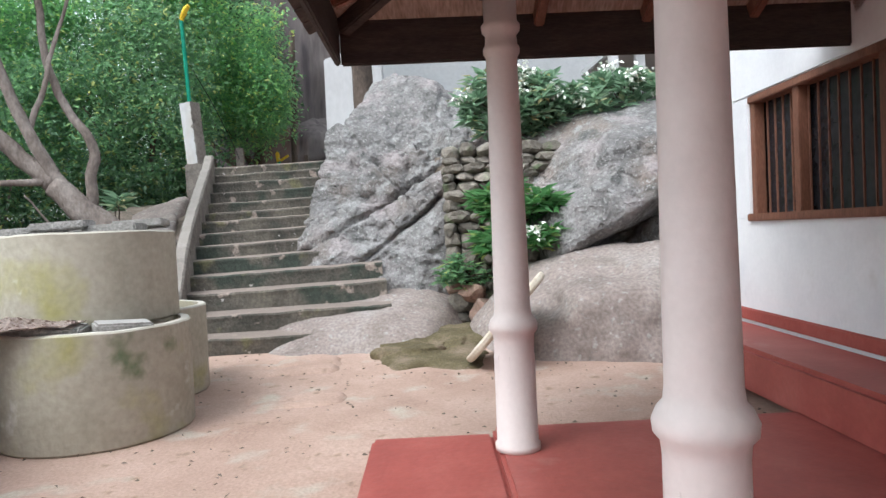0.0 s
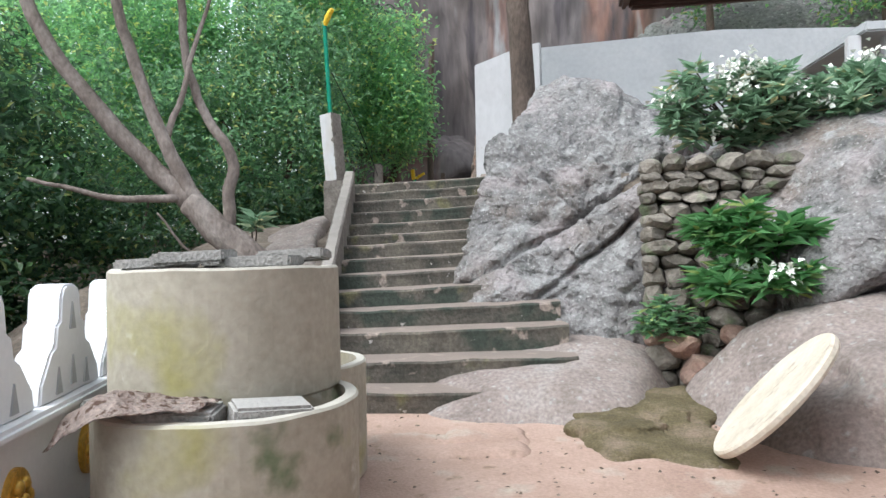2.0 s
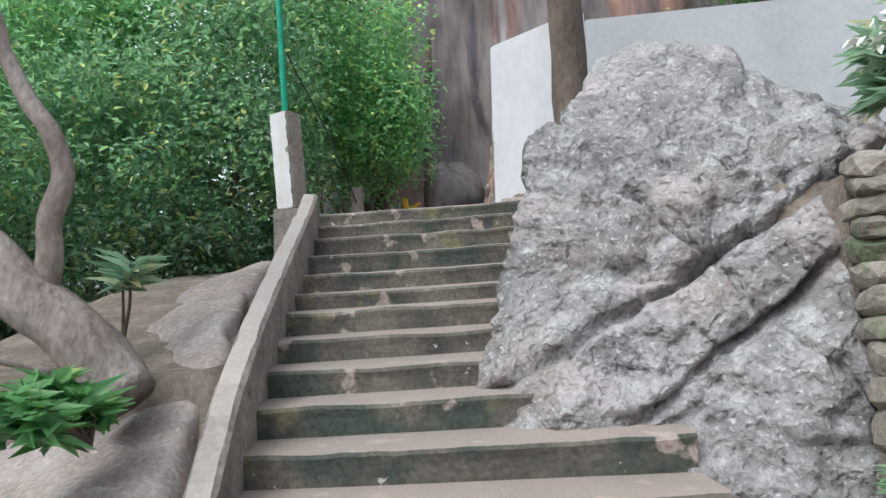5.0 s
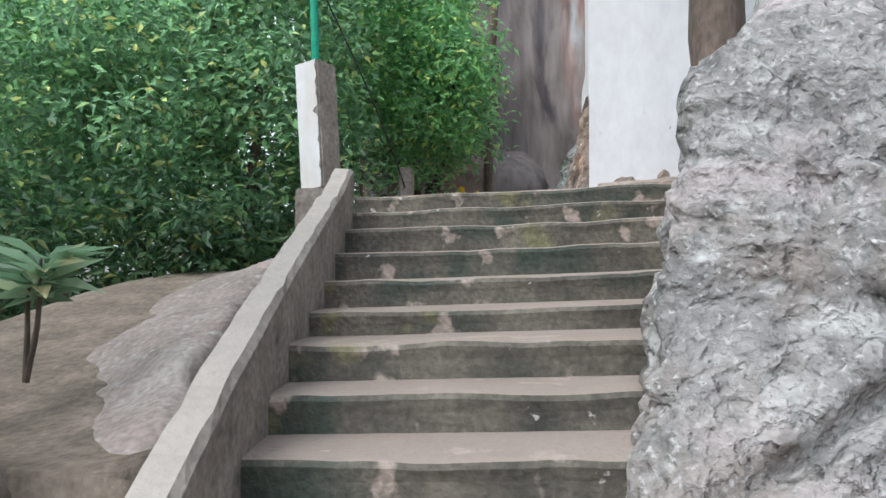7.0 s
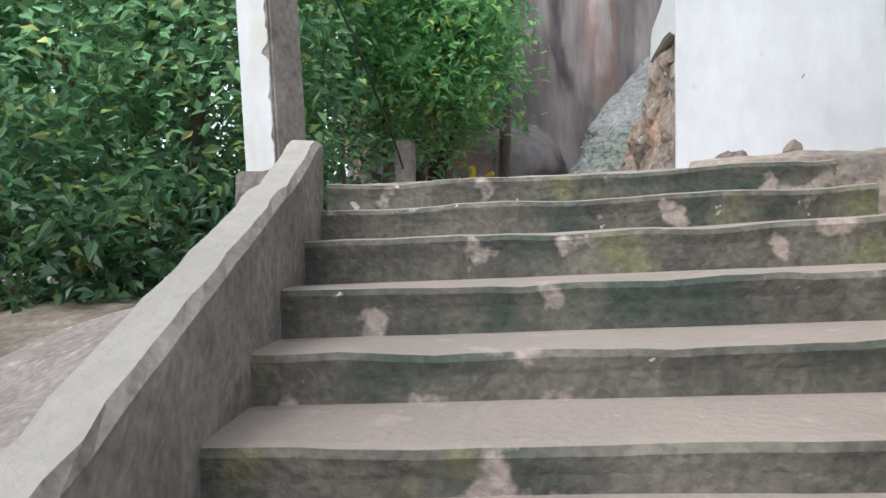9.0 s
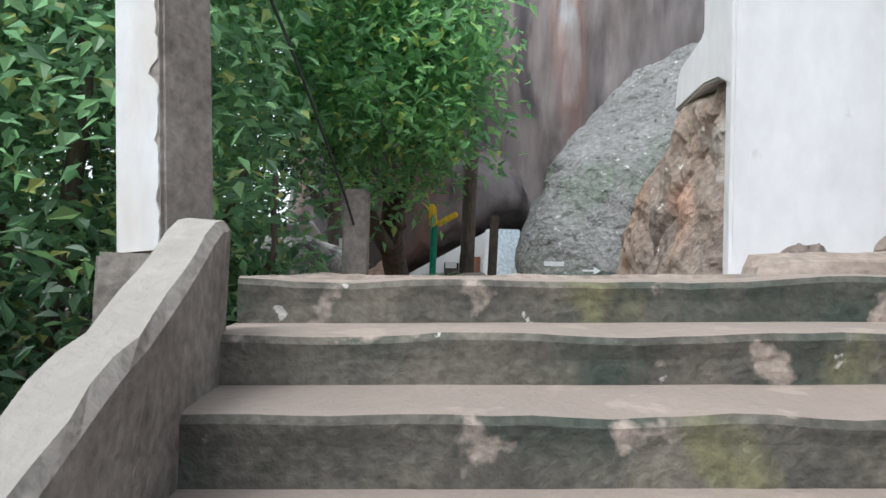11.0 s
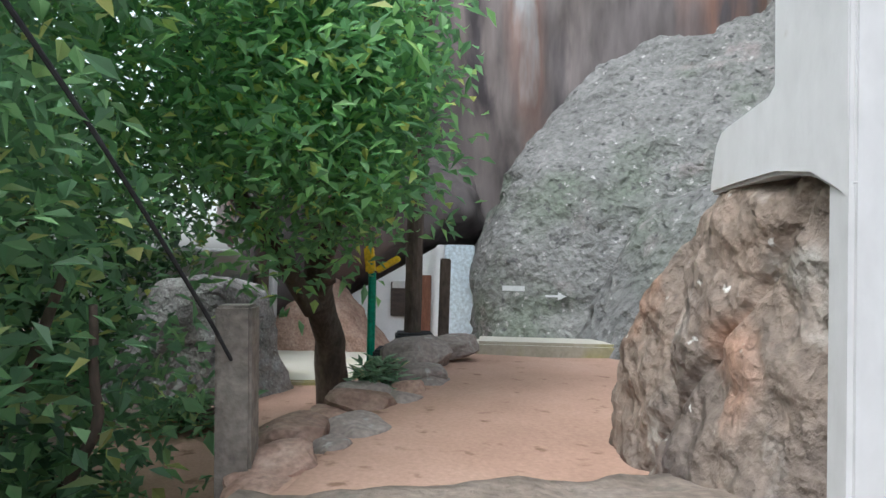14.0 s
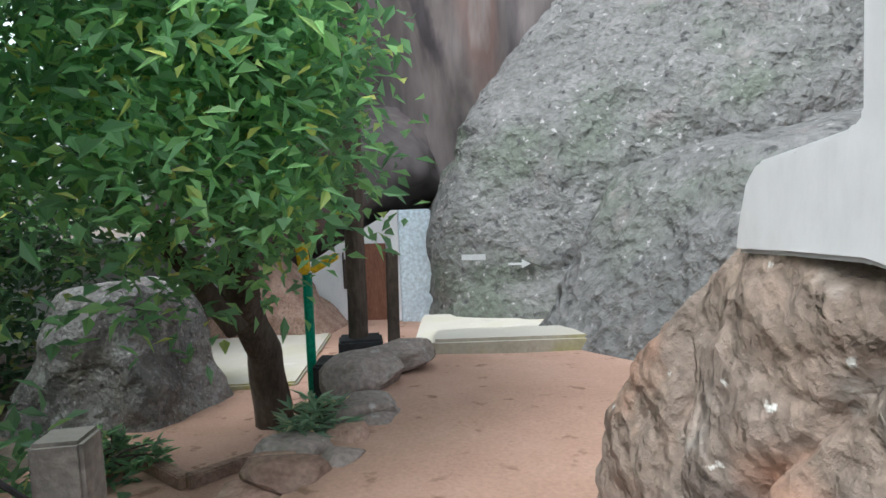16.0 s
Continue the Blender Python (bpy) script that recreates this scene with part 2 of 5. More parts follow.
LEAF_D = leaf_material("leaf_sage", (0.13, 0.22, 0.13), (0.21, 0.33, 0.21), (0.3, 0.42, 0.28), through_light=1.3)
PETAL = material("white_petal", [(0.78, 0.79, 0.70), (0.84, 0.85, 0.78), (0.88, 0.88, 0.84)], 8, 0.7, 0.1, 30)


# ---- helpers of this place ----
def mesh_of(name, bm, mat, smooth=False):
    me = bpy.data.meshes.new(name)
    bm.to_mesh(me)
    bm.free()
    me.materials.append(mat)
    if smooth:
        me.polygons.foreach_set("use_smooth", [True] * len(me.polygons))
    return me


def thing(name, label, category, group="", kind="", at=(0, 0, 0)):
    ob = new(name)
    ob.location = at
    return tagged(ob, label, category, group, kind)


def part(name, bm, mat, parent=None, label="", smooth=False):
    """One mesh object from a bmesh in world metres, under a thing or a part."""
    ob = new(name, mesh_of(name, bm, mat, smooth))
    if parent:
        ob.parent = parent
        ob.matrix_parent_inverse = Matrix.Translation(-parent.location)
    return tagged(ob, label)


def solo(name, bm, mat, label, category, group="", kind="", smooth=False):
    return tagged(part(name, bm, mat, None, "", smooth), label, category, group, kind)


def add_box(bm, m, size, bevel=0.0):
    vs = bmesh.ops.create_cube(bm, size=1.0, matrix=m @ Matrix.Diagonal((*size, 1)))["verts"]
    if bevel:
        es = list({e for v in vs for e in v.link_edges})
        bmesh.ops.bevel(bm, geom=es, offset=bevel, segments=2, affect="EDGES")
    return bm


def box(m, size, bevel=0.01):
    return add_box(bmesh.new(), m, size, bevel)


def span(p, q, width, height, bevel=0.01):
    """A beam of that cross-section from p to q."""
    p, q = Vector(p), Vector(q)
    d = q - p
    m = Matrix.Translation((p + q) / 2) @ d.to_track_quat("Y", "Z").to_matrix().to_4x4()
    return box(m, (width, d.length, height), bevel)


def lathe(profile, centre, segments=40):
    """A turned body: (radius, z) from bottom to top."""
    bm = bmesh.new()
    rings = [[bm.verts.new((centre[0] + r * math.cos(a), centre[1] + r * math.sin(a), centre[2] + z)) for a in np.linspace(0, math.tau, segments, endpoint=False)] for r, z in profile]
    for lo, hi in zip(rings, rings[1:]):
        for i in range(segments):
            j = (i + 1) % segments
            bm.faces.new((lo[i], lo[j], hi[j], hi[i]))
    bm.faces.new(rings[0][::-1]), bm.faces.new(rings[-1])
    return bm


def prism(outline, m, depth, bevel=0.0):
    """A flat outline (x, z) pushed along y by depth, set by the pose m."""
    bm = bmesh.new()
    f = bm.faces.new([bm.verts.new((x, 0, z)) for x, z in outline])
    ext = bmesh.ops.extrude_face_region(bm, geom=[f])["geom"]
    bmesh.ops.translate(bm, vec=(0, depth, 0), verts=[v for v in ext if isinstance(v, bmesh.types.BMVert)])
    bmesh.ops.recalc_face_normals(bm, faces=bm.faces)
    if bevel:
        bmesh.ops.bevel(bm, geom=list(bm.edges), offset=bevel, segments=2, affect="EDGES")
    bm.transform(m)
    return bm


def tube(points, radii, segments=9):
    """A tapered, bent limb through the points."""
    bm = bmesh.new()
    pts = [Vector(p) for p in points]
    rings = []
    for i, p in enumerate(pts):
        d = (pts[min(i + 1, len(pts) - 1)] - pts[max(i - 1, 0)]).normalized()
        q = Vector((0, 0, 1)).rotation_difference(d)
        rings.append([bm.verts.new(p + q @ Vector((radii[i] * math.cos(a), radii[i] * math.sin(a), 0)) * (1 + 0.15 * noise.noise(p * 3 + Vector((math.cos(a), math.sin(a), 0))))) for a in np.linspace(0, math.tau, segments, endpoint=False)])
    for lo, hi in zip(rings, rings[1:]):
        for i in range(segments):
            j = (i + 1) % segments
            bm.faces.new((lo[i], lo[j], hi[j], hi[i]))
    bm.faces.new(rings[0][::-1]), bm.faces.new(rings[-1])
    return bm


def curve_points(points, steps=5, wobble=0.03):
    """Catmull-Rom through the points, with a slight wander."""
    p = [Vector(q) for q in points]
    p = [p[0] * 2 - p[1]] + p + [p[-1] * 2 - p[-2]]
    out = []
    for i in range(1, len(p) - 2):
        for k in range(steps):
            t = k / steps
            a, b, c, d = p[i - 1], p[i], p[i + 1], p[i + 2]
            v = 0.5 * (2 * b + (c - a) * t + (2 * a - 5 * b + 4 * c - d) * t * t + (3 * b - a - 3 * c + d) * t ** 3)
            out.append(v + noise.noise_vector(v * 4) * wobble)
    out.append(p[-2])
    return out


def limb(points, r0, r1, steps=5, wobble=0.03, segments=9):
    pts = curve_points(points, steps, wobble)
    return tube(pts, [r0 + (r1 - r0) * i / (len(pts) - 1) for i in range(len(pts))], segments)


def rock_bm(centre, planes, detail=5, sharp=10.0, rough=0.06, fine=0.02, grooves=(), seed=0.0, scale=1.0, facet=0.0):
    """A boulder: the soft meeting of planes (point, normal) round a centre, roughened at three scales; grooves (point, normal, width, depth) are cracks."""
    bm = bmesh.new()
    bmesh.ops.create_icosphere(bm, subdivisions=detail, radius=1.0)
    c = Vector(centre)
    ps = [((Vector(p) - c).dot(Vector(n).normalized()), Vector(n).normalized()) for p, n in planes]
    off = Vector((seed, seed * 2.3, -seed))
    for v in bm.verts:
        d = v.co.normalized()
        s = sum((max(0.0, d.dot(n)) / h) ** sharp for h, n in ps)
        r = s ** (-1 / sharp)
        p = c + d * r
        q = p * scale + off
        k = noise.fractal(q * 0.9, 1.0, 2.0, 4) * rough * 1.6 + noise.noise(q * 3.1) * rough * 0.7 + noise.fractal(q * 7.0, 0.9, 2.0, 3) * fine
        k += (abs(noise.noise(q * 1.1 + Vector((3, 7, 1)))) - 0.2) * rough * 1.5
        k -= abs(noise.noise(q * 1.7 + Vector((5, 1, 2)))) * rough
        if facet:
            # broken planes: every cell of the rock tilts its own way
            for size, share in ((1.5, 1.0), (4.2, 0.45)):
                near, cells = noise.voronoi((q + noise.noise_vector(q * 1.5) * 0.12) * size)
                tilt = noise.noise_vector(cells[0] * 7.3)
                k += facet * share * ((q * size - cells[0]).dot(tilt) * 1.6 + tilt.x * 0.5 - 0.5 * math.exp(-((near[1] - near[0]) / 0.07) ** 2))
        for gp, gn, w, depth in grooves:
            dist = (p - Vector(gp)).dot(Vector(gn).normalized()) + noise.noise(p * 2.0) * 0.06 + noise.noise(p * 6.0) * 0.02
            k -= depth * math.exp(-(dist / w) ** 2)
        v.co = p + d * k
    return bm


def small_rock(size, seed, detail=2):
    """A rough field stone of about that size at the origin."""
    bm = bmesh.new()
    bmesh.ops.create_icosphere(bm, subdivisions=detail, radius=0.62)
    rnd = random.Random(seed)
    cuts = [(Vector((rnd.uniform(-1, 1), rnd.uniform(-1, 1), rnd.uniform(-1, 1))).normalized(), rnd.uniform(0.38, 0.5)) for _ in range(7)]
    cuts += [(Vector(a), 0.47) for a in ((0, 0, 1), (0, 0, -1), (0, -1, 0), (1, 0, 0), (-1, 0, 0))]
    for v in bm.verts:
        for n, h in cuts:
            over = v.co.dot(n) - h
            if over > 0:
                v.co -= n * over * 0.92
        v.co *= 1 + 0.12 * noise.noise(v.co * 3 + Vector((seed, 0, 0)))
        v.co = Vector((v.co.x * size[0], v.co.y * size[1], v.co.z * size[2]))
    return bm


def leaves_mesh(name, places, length, width, mat, droop=0.35, seed=1, heads=None):
    """Many separate folded leaves in one mesh. places: N x 3; heads: N x 3 ways the leaves point, or none for all ways."""
    rng = np.random.default_rng(seed)
    n = len(places)
    if heads is None:
        heads = rng.normal(size=(n, 3))
        heads[:, 2] = heads[:, 2] * 0.5 - droop
    d = heads / np.linalg.norm(heads, axis=1)[:, None]
    up = rng.normal(size=(n, 3)) * 0.45 + np.array([0, 0, 1.0])
    side = np.cross(d, up)
    side /= np.linalg.norm(side, axis=1)[:, None] + 1e-9
    nor = np.cross(side, d)
    ln = length * rng.uniform(0.6, 1.25, n)[:, None]
    wd = width * rng.uniform(0.7, 1.2, n)[:, None]
    base = places
    a = base + d * ln * 0.42 + side * wd * 0.5 + nor * wd * 0.18
    b = base + d * ln - nor * ln * 0.12
    c = base + d * ln * 0.42 - side * wd * 0.5 + nor * wd * 0.18
    verts = np.stack([base, a, b, c], 1).reshape(-1, 3)
    idx = np.arange(n)[:, None] * 4
    tris = np.concatenate([idx + np.array([[0, 1, 2]]), idx + np.array([[0, 2, 3]])], 1).reshape(-1, 3)
    me = bpy.data.meshes.new(name)
    me.from_pydata(verts.tolist(), [], tris.tolist())
    me.materials.append(mat)
    return me


def crown_places(blobs, seed, per_clump=26, spread=0.16, shell=0.55):
    """Leaf places in clumps inside ellipsoids (centre, radii, clumps)."""
    rng = np.random.default_rng(seed)
    out = []
    for c, r, count in blobs:
        d = rng.normal(size=(count, 3))
        d /= np.linalg.norm(d, axis=1)[:, None]
        rad = rng.uniform(shell, 1.0, count)[:, None] ** 0.7
        rad *= 1 + 0.22 * np.sin(d[:, :1] * 5 + seed) * np.cos(d[:, 2:] * 4)
        mid = np.array(c) + d * rad * np.array(r)
        k = rng.normal(size=(count, per_clump, 3)) * spread
        out.append((mid[:, None, :] + k).reshape(-1, 3))
    return np.concatenate(out)


def leaf_part(name, parent, places, length, width, mat, seed, heads=None, label=""):
    ob = new(name, leaves_mesh(name, places, length, width, mat, seed=seed, heads=heads))
    ob.parent = parent
    ob.matrix_parent_inverse = Matrix.Translation(-parent.location)
    return tagged(ob, label)


# ---- ground ----
STAIR_A, STAIR_D = Vector((-3.46, 11.54, 0)), Vector((-0.2834, 0.959, 0))
STAIR_R = Vector((0.959, 0.2834, 0))


def smooth(lo, hi, v):
    t = min(1.0, max(0.0, (v - lo) / (hi - lo)))
    return t * t * (3 - 2 * t)


def ground_height(x, y):
    s = (y - 11.54) / 0.959
    edge = -3.46 - 0.2956 * (y - 11.54) if y < 15.3 else -4.45
    low = noise.fractal(Vector((x * 0.5, y * 0.5, 0)), 1.0, 2.0, 4) * 0.035
    ramp = min(2.35, max(-0.2, 0.6 * s - 0.35))
    far = 2.5 - 0.6 * smooth(21.3, 22.0, y)
    if x < edge - 0.15:
        bank = 1.25 * smooth(9.2, 12.0, y) + 0.75 * smooth(12, 15.5, y)
        bank -= 1.6 * smooth(-6.2, -9.5, x)
        yard = 1.93
        up = bank + (yard - bank) * smooth(15.5, 18.0, y)
        if y > 15.2:
            k = smooth(-4.95, -4.6, x) * smooth(15.2, 15.8, y)
            up = up + (far - 0.03 - up) * k
        fence_side = smooth(-3.6, -4.3, x + 0.38 * (y - 8.0))
        return low + up * (fence_side if y < 12 else 1)
    if y > 15.7:
        return low * 0.7 + far
    if x > -0.6:
        return low + 2.35 * smooth(12.7, 13.1, y) + (far - 2.35) * smooth(14.5, 15.7, y)
    return low + (ramp if y > 11.9 else 0.0) * smooth(11.9, 12.4, y)


def ground_grid():
    us = np.concatenate([-np.geomspace(600, 14, 12), np.linspace(-12, 8, 101), np.geomspace(9, 600, 12)])
    vs = np.concatenate([-np.geomspace(600, 6, 10), np.linspace(-4, 27, 156), np.geomspace(28, 600, 12)])
    bm = bmesh.new()
    rows = [[bm.verts.new((x, y, ground_height(max(-14, min(9, x)), max(-6, min(28, y))))) for x in us] for y in vs]
    for a, b in zip(rows, rows[1:]):
        for i in range(len(us) - 1):
            f = bm.faces.new((a[i], a[i + 1], b[i + 1], b[i]))
            c = f.calc_center_median()
            upper = c.y > 15.9 and c.x > -7.2
            yard = c.y < 12.2 and c.x > (-3.5 - 0.35 * (c.y - 8) if c.y < 10.4 else -3.35)
            f.material_index = 1 if upper else (0 if yard else 2)
    return bm


ground = solo("ground", ground_grid(), SAND, "trodden pinkish sand yard rising to red soil terrace", "ground", kind="structure", smooth=True)
ground.data.materials.append(SOIL)
ground.data.materials.append(DARKSOIL)

# ---- staircase ----
EDGES = [(10.80, 0.21), (11.15, 0.43), (11.50, 0.66), (11.82, 0.85), (12.15, 1.04), (12.46, 1.22), (12.80, 1.39), (13.12, 1.57), (13.55, 1.71), (13.96, 1.88), (14.32, 2.07), (14.72, 2.27), (15.08, 2.44), (15.40, 2.61)]
COUNT, HEAD = 14, 2.61
SKEW, LEAN = 0.09, 0.04  # the treads run askew and rise towards the boulder


def step_bm(i):
    """Step i from the bottom: a worn concrete tread with an uneven nosing."""
    bm = bmesh.new()
    s0, top = (EDGES[i][0] - 11.54) / 0.959, EDGES[i][1]
    run = (EDGES[i + 1][0] - EDGES[i][0]) / 0.959 if i < COUNT - 1 else 0.4
    width = 2.3 if i < 2 else (2.3 if i < 4 else (2.3 if i < 9 else 2.5))
    left = -0.28 if i < 3 else -0.12
    n = 26
    dip = 0.012
    rows = []
    for j in range(n + 1):
        w = left + (width - left) * j / n
        q = Vector((w * 2.2, i * 3.7, 0))
        e = noise.noise(q) * 0.03 + noise.noise(q * 4) * 0.012
        h = noise.noise(q + Vector((9, 0, 4))) * 0.018 + noise.noise(q * 5) * 0.006 - dip * math.sin(math.pi * j / n)
        col = []
        for ds, z in ((0.012, -0.26), (0.004 + e * 0.6, -0.09), (e * 0.8 - 0.006, -0.03 + h), (e + 0.004, -0.008 + h), (e + 0.035, h), (run * 0.5, h * 0.5 + 0.004), (run + 0.06, 0.004)):
            p = STAIR_A + STAIR_D * (s0 + ds - SKEW * w) + STAIR_R * w
            col.append(bm.verts.new((p.x, p.y, max(top + z + LEAN * min(1.0, i / 4) * (w + 0.1), -0.06))))
        b = STAIR_A + STAIR_D * (s0 + run + 0.06 - SKEW * w) + STAIR_R * w
        col.append(bm.verts.new((b.x, b.y, top - 0.26)))
        rows.append(col)
    for a, b in zip(rows, rows[1:]):
        for k in range(8):
            bm.faces.new((a[k], b[k], b[(k + 1) % 8], a[(k + 1) % 8]))
    bm.faces.new(rows[0]), bm.faces.new(rows[-1][::-1])
    bmesh.ops.recalc_face_normals(bm, faces=bm.faces)
    return bm


stairs = thing("staircase", "steep outdoor flight of worn mossy concrete steps", "stairs", kind="structure", at=STAIR_A)
for i in range(COUNT):
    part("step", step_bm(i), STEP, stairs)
TOP_S = (EDGES[-1][0] - 11.54) / 0.959


def on_stair(s, w, z):
    p = STAIR_A + STAIR_D * s + STAIR_R * w
    return Vector((p.x, p.y, z))


# landing: rough cement and bedrock above the top step
def landing_bm():
    bm = bmesh.new()
    rows = []
    for j in range(41):
        row = []
        for k in range(17):
            w_left = -0.12 + 0.45 * k / 16
            s, w = TOP_S + 0.05 + 1.18 * k / 16, w_left + (2.55 - w_left) * j / 40
            p = on_stair(s - SKEW * w * (1 - k / 16), w, 0)
            lip = 0.03 * noise.noise(Vector((w * 3, s * 3, 1))) + 0.015 * noise.noise(Vector((w * 9, s * 9, 1)))
            drop = -0.2 if k == 16 else (-0.06 if k == 0 else 0.0)
            lip *= smooth(0, 4, k)
            if k == 15:
                p += STAIR_D * 0.12 * noise.noise(Vector((w * 2, 0, 3)))
            row.append(bm.verts.new((p.x, p.y, HEAD + 0.006 + LEAN * (w + 0.1) * (1 - 0.6 * k / 16) + lip - 0.03 * smooth(8, 15, k) + drop)))
        rows.append(row)
    for a, b in zip(rows, rows[1:]):
        for k in range(16):
            bm.faces.new((a[k], b[k], b[k + 1], a[k + 1]))
    bmesh.ops.recalc_face_normals(bm, faces=bm.faces)
    return bm


solo("landing", landing_bm(), LANDING, "worn uneven cement landing at the stair head", "landing", kind="structure", smooth=True)


def rail_bm():
    """The low parapet beside the steps: sloped top, square upper end, chipped edges."""
    bm = bmesh.new()
    rows = []
    n = 46
    for j in range(n + 1):
        s = -0.75 + 4.5 * j / n
        slope = float(np.interp(s * 0.959 + 11.54, [e[0] for e in EDGES], [e[1] for e in EDGES]))
        top = float(np.interp(s, (-0.75, -0.2, 0.34, 1.0, 1.7, 2.4, 3.3, 3.6, 3.75), (0.42, 0.82, 1.24, 1.58, 1.90, 2.20, 2.58, 2.75, 2.79)))
        top += 0.018 * noise.noise(Vector((s * 4, 0, 0))) + 0.01 * noise.noise(Vector((s * 13, 2, 0)))
        e = 0.014 * noise.noise(Vector((s * 6, 5, 0)))
        col = [bm.verts.new(on_stair(s, w, z)) for w, z in ((-0.09, max(-0.05, slope - 0.5)), (-0.09, top - 0.03), (-0.115 + e, top), (-0.225 + e, top + 0.004), (-0.245, top - 0.03), (-0.25, max(-0.05, slope - 0.9)))]
        rows.append(col)
    for a, b in zip(rows, rows[1:]):
        for k in range(6):
            bm.faces.new((a[k], a[(k + 1) % 6], b[(k + 1) % 6], b[k]))
    bm.faces.new(rows[0][::-1]), bm.faces.new(rows[-1])
    bmesh.ops.recalc_face_normals(bm, faces=bm.faces)
    return bm


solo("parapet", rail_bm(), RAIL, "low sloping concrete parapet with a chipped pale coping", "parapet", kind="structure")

post = thing("lamp_post", "leaning concrete post with flaking white paint carrying a green pole", "post", at=(-4.95, 15.45, 2.2))
part("pedestal", box(pose(-5.07, 15.44, 2.26, 0, 0, 16), (0.36, 0.34, 0.84), 0.015), RAIL, post, "grey cement pedestal")
SHAFT = pose(-5.11, 15.46, 3.24, 0, -4.5, 0) @ pose(0, 0, 0, 0, 0, 75)
part("shaft", box(SHAFT, (0.25, 0.25, 1.12), 0.014), RAIL, post)
RP = random.Random(3)
FLAKE = [(-0.118, -0.55), (-0.118, 0.55)] + [(0.112 - 0.09 * max(0.0, noise.noise(Vector((k * 0.31, 4.0, 0)))) - RP.uniform(0, 0.008), 0.55 - 1.1 * k / 44) for k in range(45)]
part("paint", prism(FLAKE, SHAFT @ pose(-0.131, 0, 0, 0, 0, -90), 0.008), LIME, post, "flaking white paint")
part("pole", tube([(-5.15, 15.46, 3.7), (-5.22, 15.45, 5.3)], [0.035, 0.035], 14), GREEN, post, "green enamelled pole")
part("finial", tube(curve_points([(-5.22, 15.45, 5.27), (-5.17, 15.43, 5.37), (-5.10, 15.40, 5.47), (-5.04, 15.38, 5.51)], 4, 0), [0.03 + 0.02 * math.sin(i * 0.25) for i in range(13)], 10), YELLOW, post, "yellow finial")

# ---- boulders ----
solo("boulder", rock_bm((-0.9, 14.0, 1.5), [
    ((-1.0, 12.75, 1.75), (-0.12, -0.86, 0.5)), ((-0.8, 13.55, 2.9), (0.02, -0.70, 0.71)), ((-2.48, 13.0, 1.0), (-0.97, 0.15, 0.06)),
    ((-2.36, 13.5, 2.6), (-0.93, 0.15, 0.34)), ((-0.2, 14.0, 3.3), (0.55, -0.1, 0.83)), ((0.32, 12.9, 1.0), (0.92, -0.35, 0.12)),
    ((-1.1, 14.8, 3.98), (-0.05, 0.1, 1.0)), ((-0.9, 15.75, 2.0), (0.0, 1.0, 0.2)), ((-0.9, 14.0, -0.4), (0, 0, -1)), ((-0.95, 12.1, 0.5), (0.1, -0.95, -0.25))],
    7, 16, 0.09, 0.045, [((-1.3, 12.9, 1.72), (-0.55, 0.1, 0.83), 0.04, 0.2), ((-1.0, 12.8, 1.35), (-0.62, 0.0, 0.78), 0.035, 0.18), ((-1.9, 13.3, 2.9), (0.75, 0.1, 0.55), 0.02, 0.08)], 3.0, facet=0.085),
    GRANITE, "huge cracked grey granite boulder with pale lichen", "boulder", "boulders by the stair", smooth=True)
solo("boulder", rock_bm((-1.35, 12.15, -0.1), [
    ((-1.3, 12.1, 0.52), (0.0, -0.2, 1)), ((-2.72, 11.6, 0.1), (-0.62, -0.3, 0.72)), ((-1.4, 10.85, 0.1), (0, -0.7, 0.7)), ((-0.3, 12.0, 0.2), (0.8, -0.2, 0.55)),
    ((-1.3, 13.2, 0), (0, 1, 0.2)), ((-1.3, 12, -0.5), (0, 0, -1))], 5, 8, 0.05, 0.01, (), 8.0), BOULDER, "low smooth pinkish bedrock hump at the stair foot", "boulder", "boulders by the stair", smooth=True)
solo("boulder", rock_bm((1.4, 10.8, 0.2), [
    ((1.5, 10.5, 0.82), (-0.1, -0.3, 1)), ((0.62, 10.3, 0.45), (-0.62, -0.35, 0.7)), ((0.9, 9.95, 0.2), (-0.1, -0.9, 0.4)), ((2.6, 10.5, 0.3), (0.9, -0.2, 0.35)),
    ((1.3, 11.6, 0.3), (0, 1, 0.2)), ((0.1, 10.3, 0.0), (-0.9, -0.3, 0.3)), ((1.2, 10.6, -0.4), (0, 0, -1))], 6, 8, 0.06, 0.015, (), 14.0), BOULDER, "smooth rounded grey boulder resting in sand", "boulder", "boulders by the stair", smooth=True)
solo("boulder", rock_bm((1.9, 12.1, 1.65), [
    ((1.7, 11.4, 1.3), (0.5, -0.35, -0.8)), ((1.45, 11.5, 1.95), (-0.58, -0.55, 0.6)), ((2.1, 11.5, 2.35), (-0.1, -0.4, 1)), ((0.85, 11.6, 0.85), (-0.9, -0.2, -0.3)),
    ((3.4, 11.8, 2.0), (1, -0.1, 0.2)), ((2, 13.4, 1.6), (0, 1, 0)), ((1.9, 11.3, 1.8), (0.0, -1, 0.1))], 6, 12, 0.07, 0.02, (), 21.0), GRANITE, "leaning grey rock slab overhanging a dark hollow", "boulder", "boulders by the stair", smooth=True)
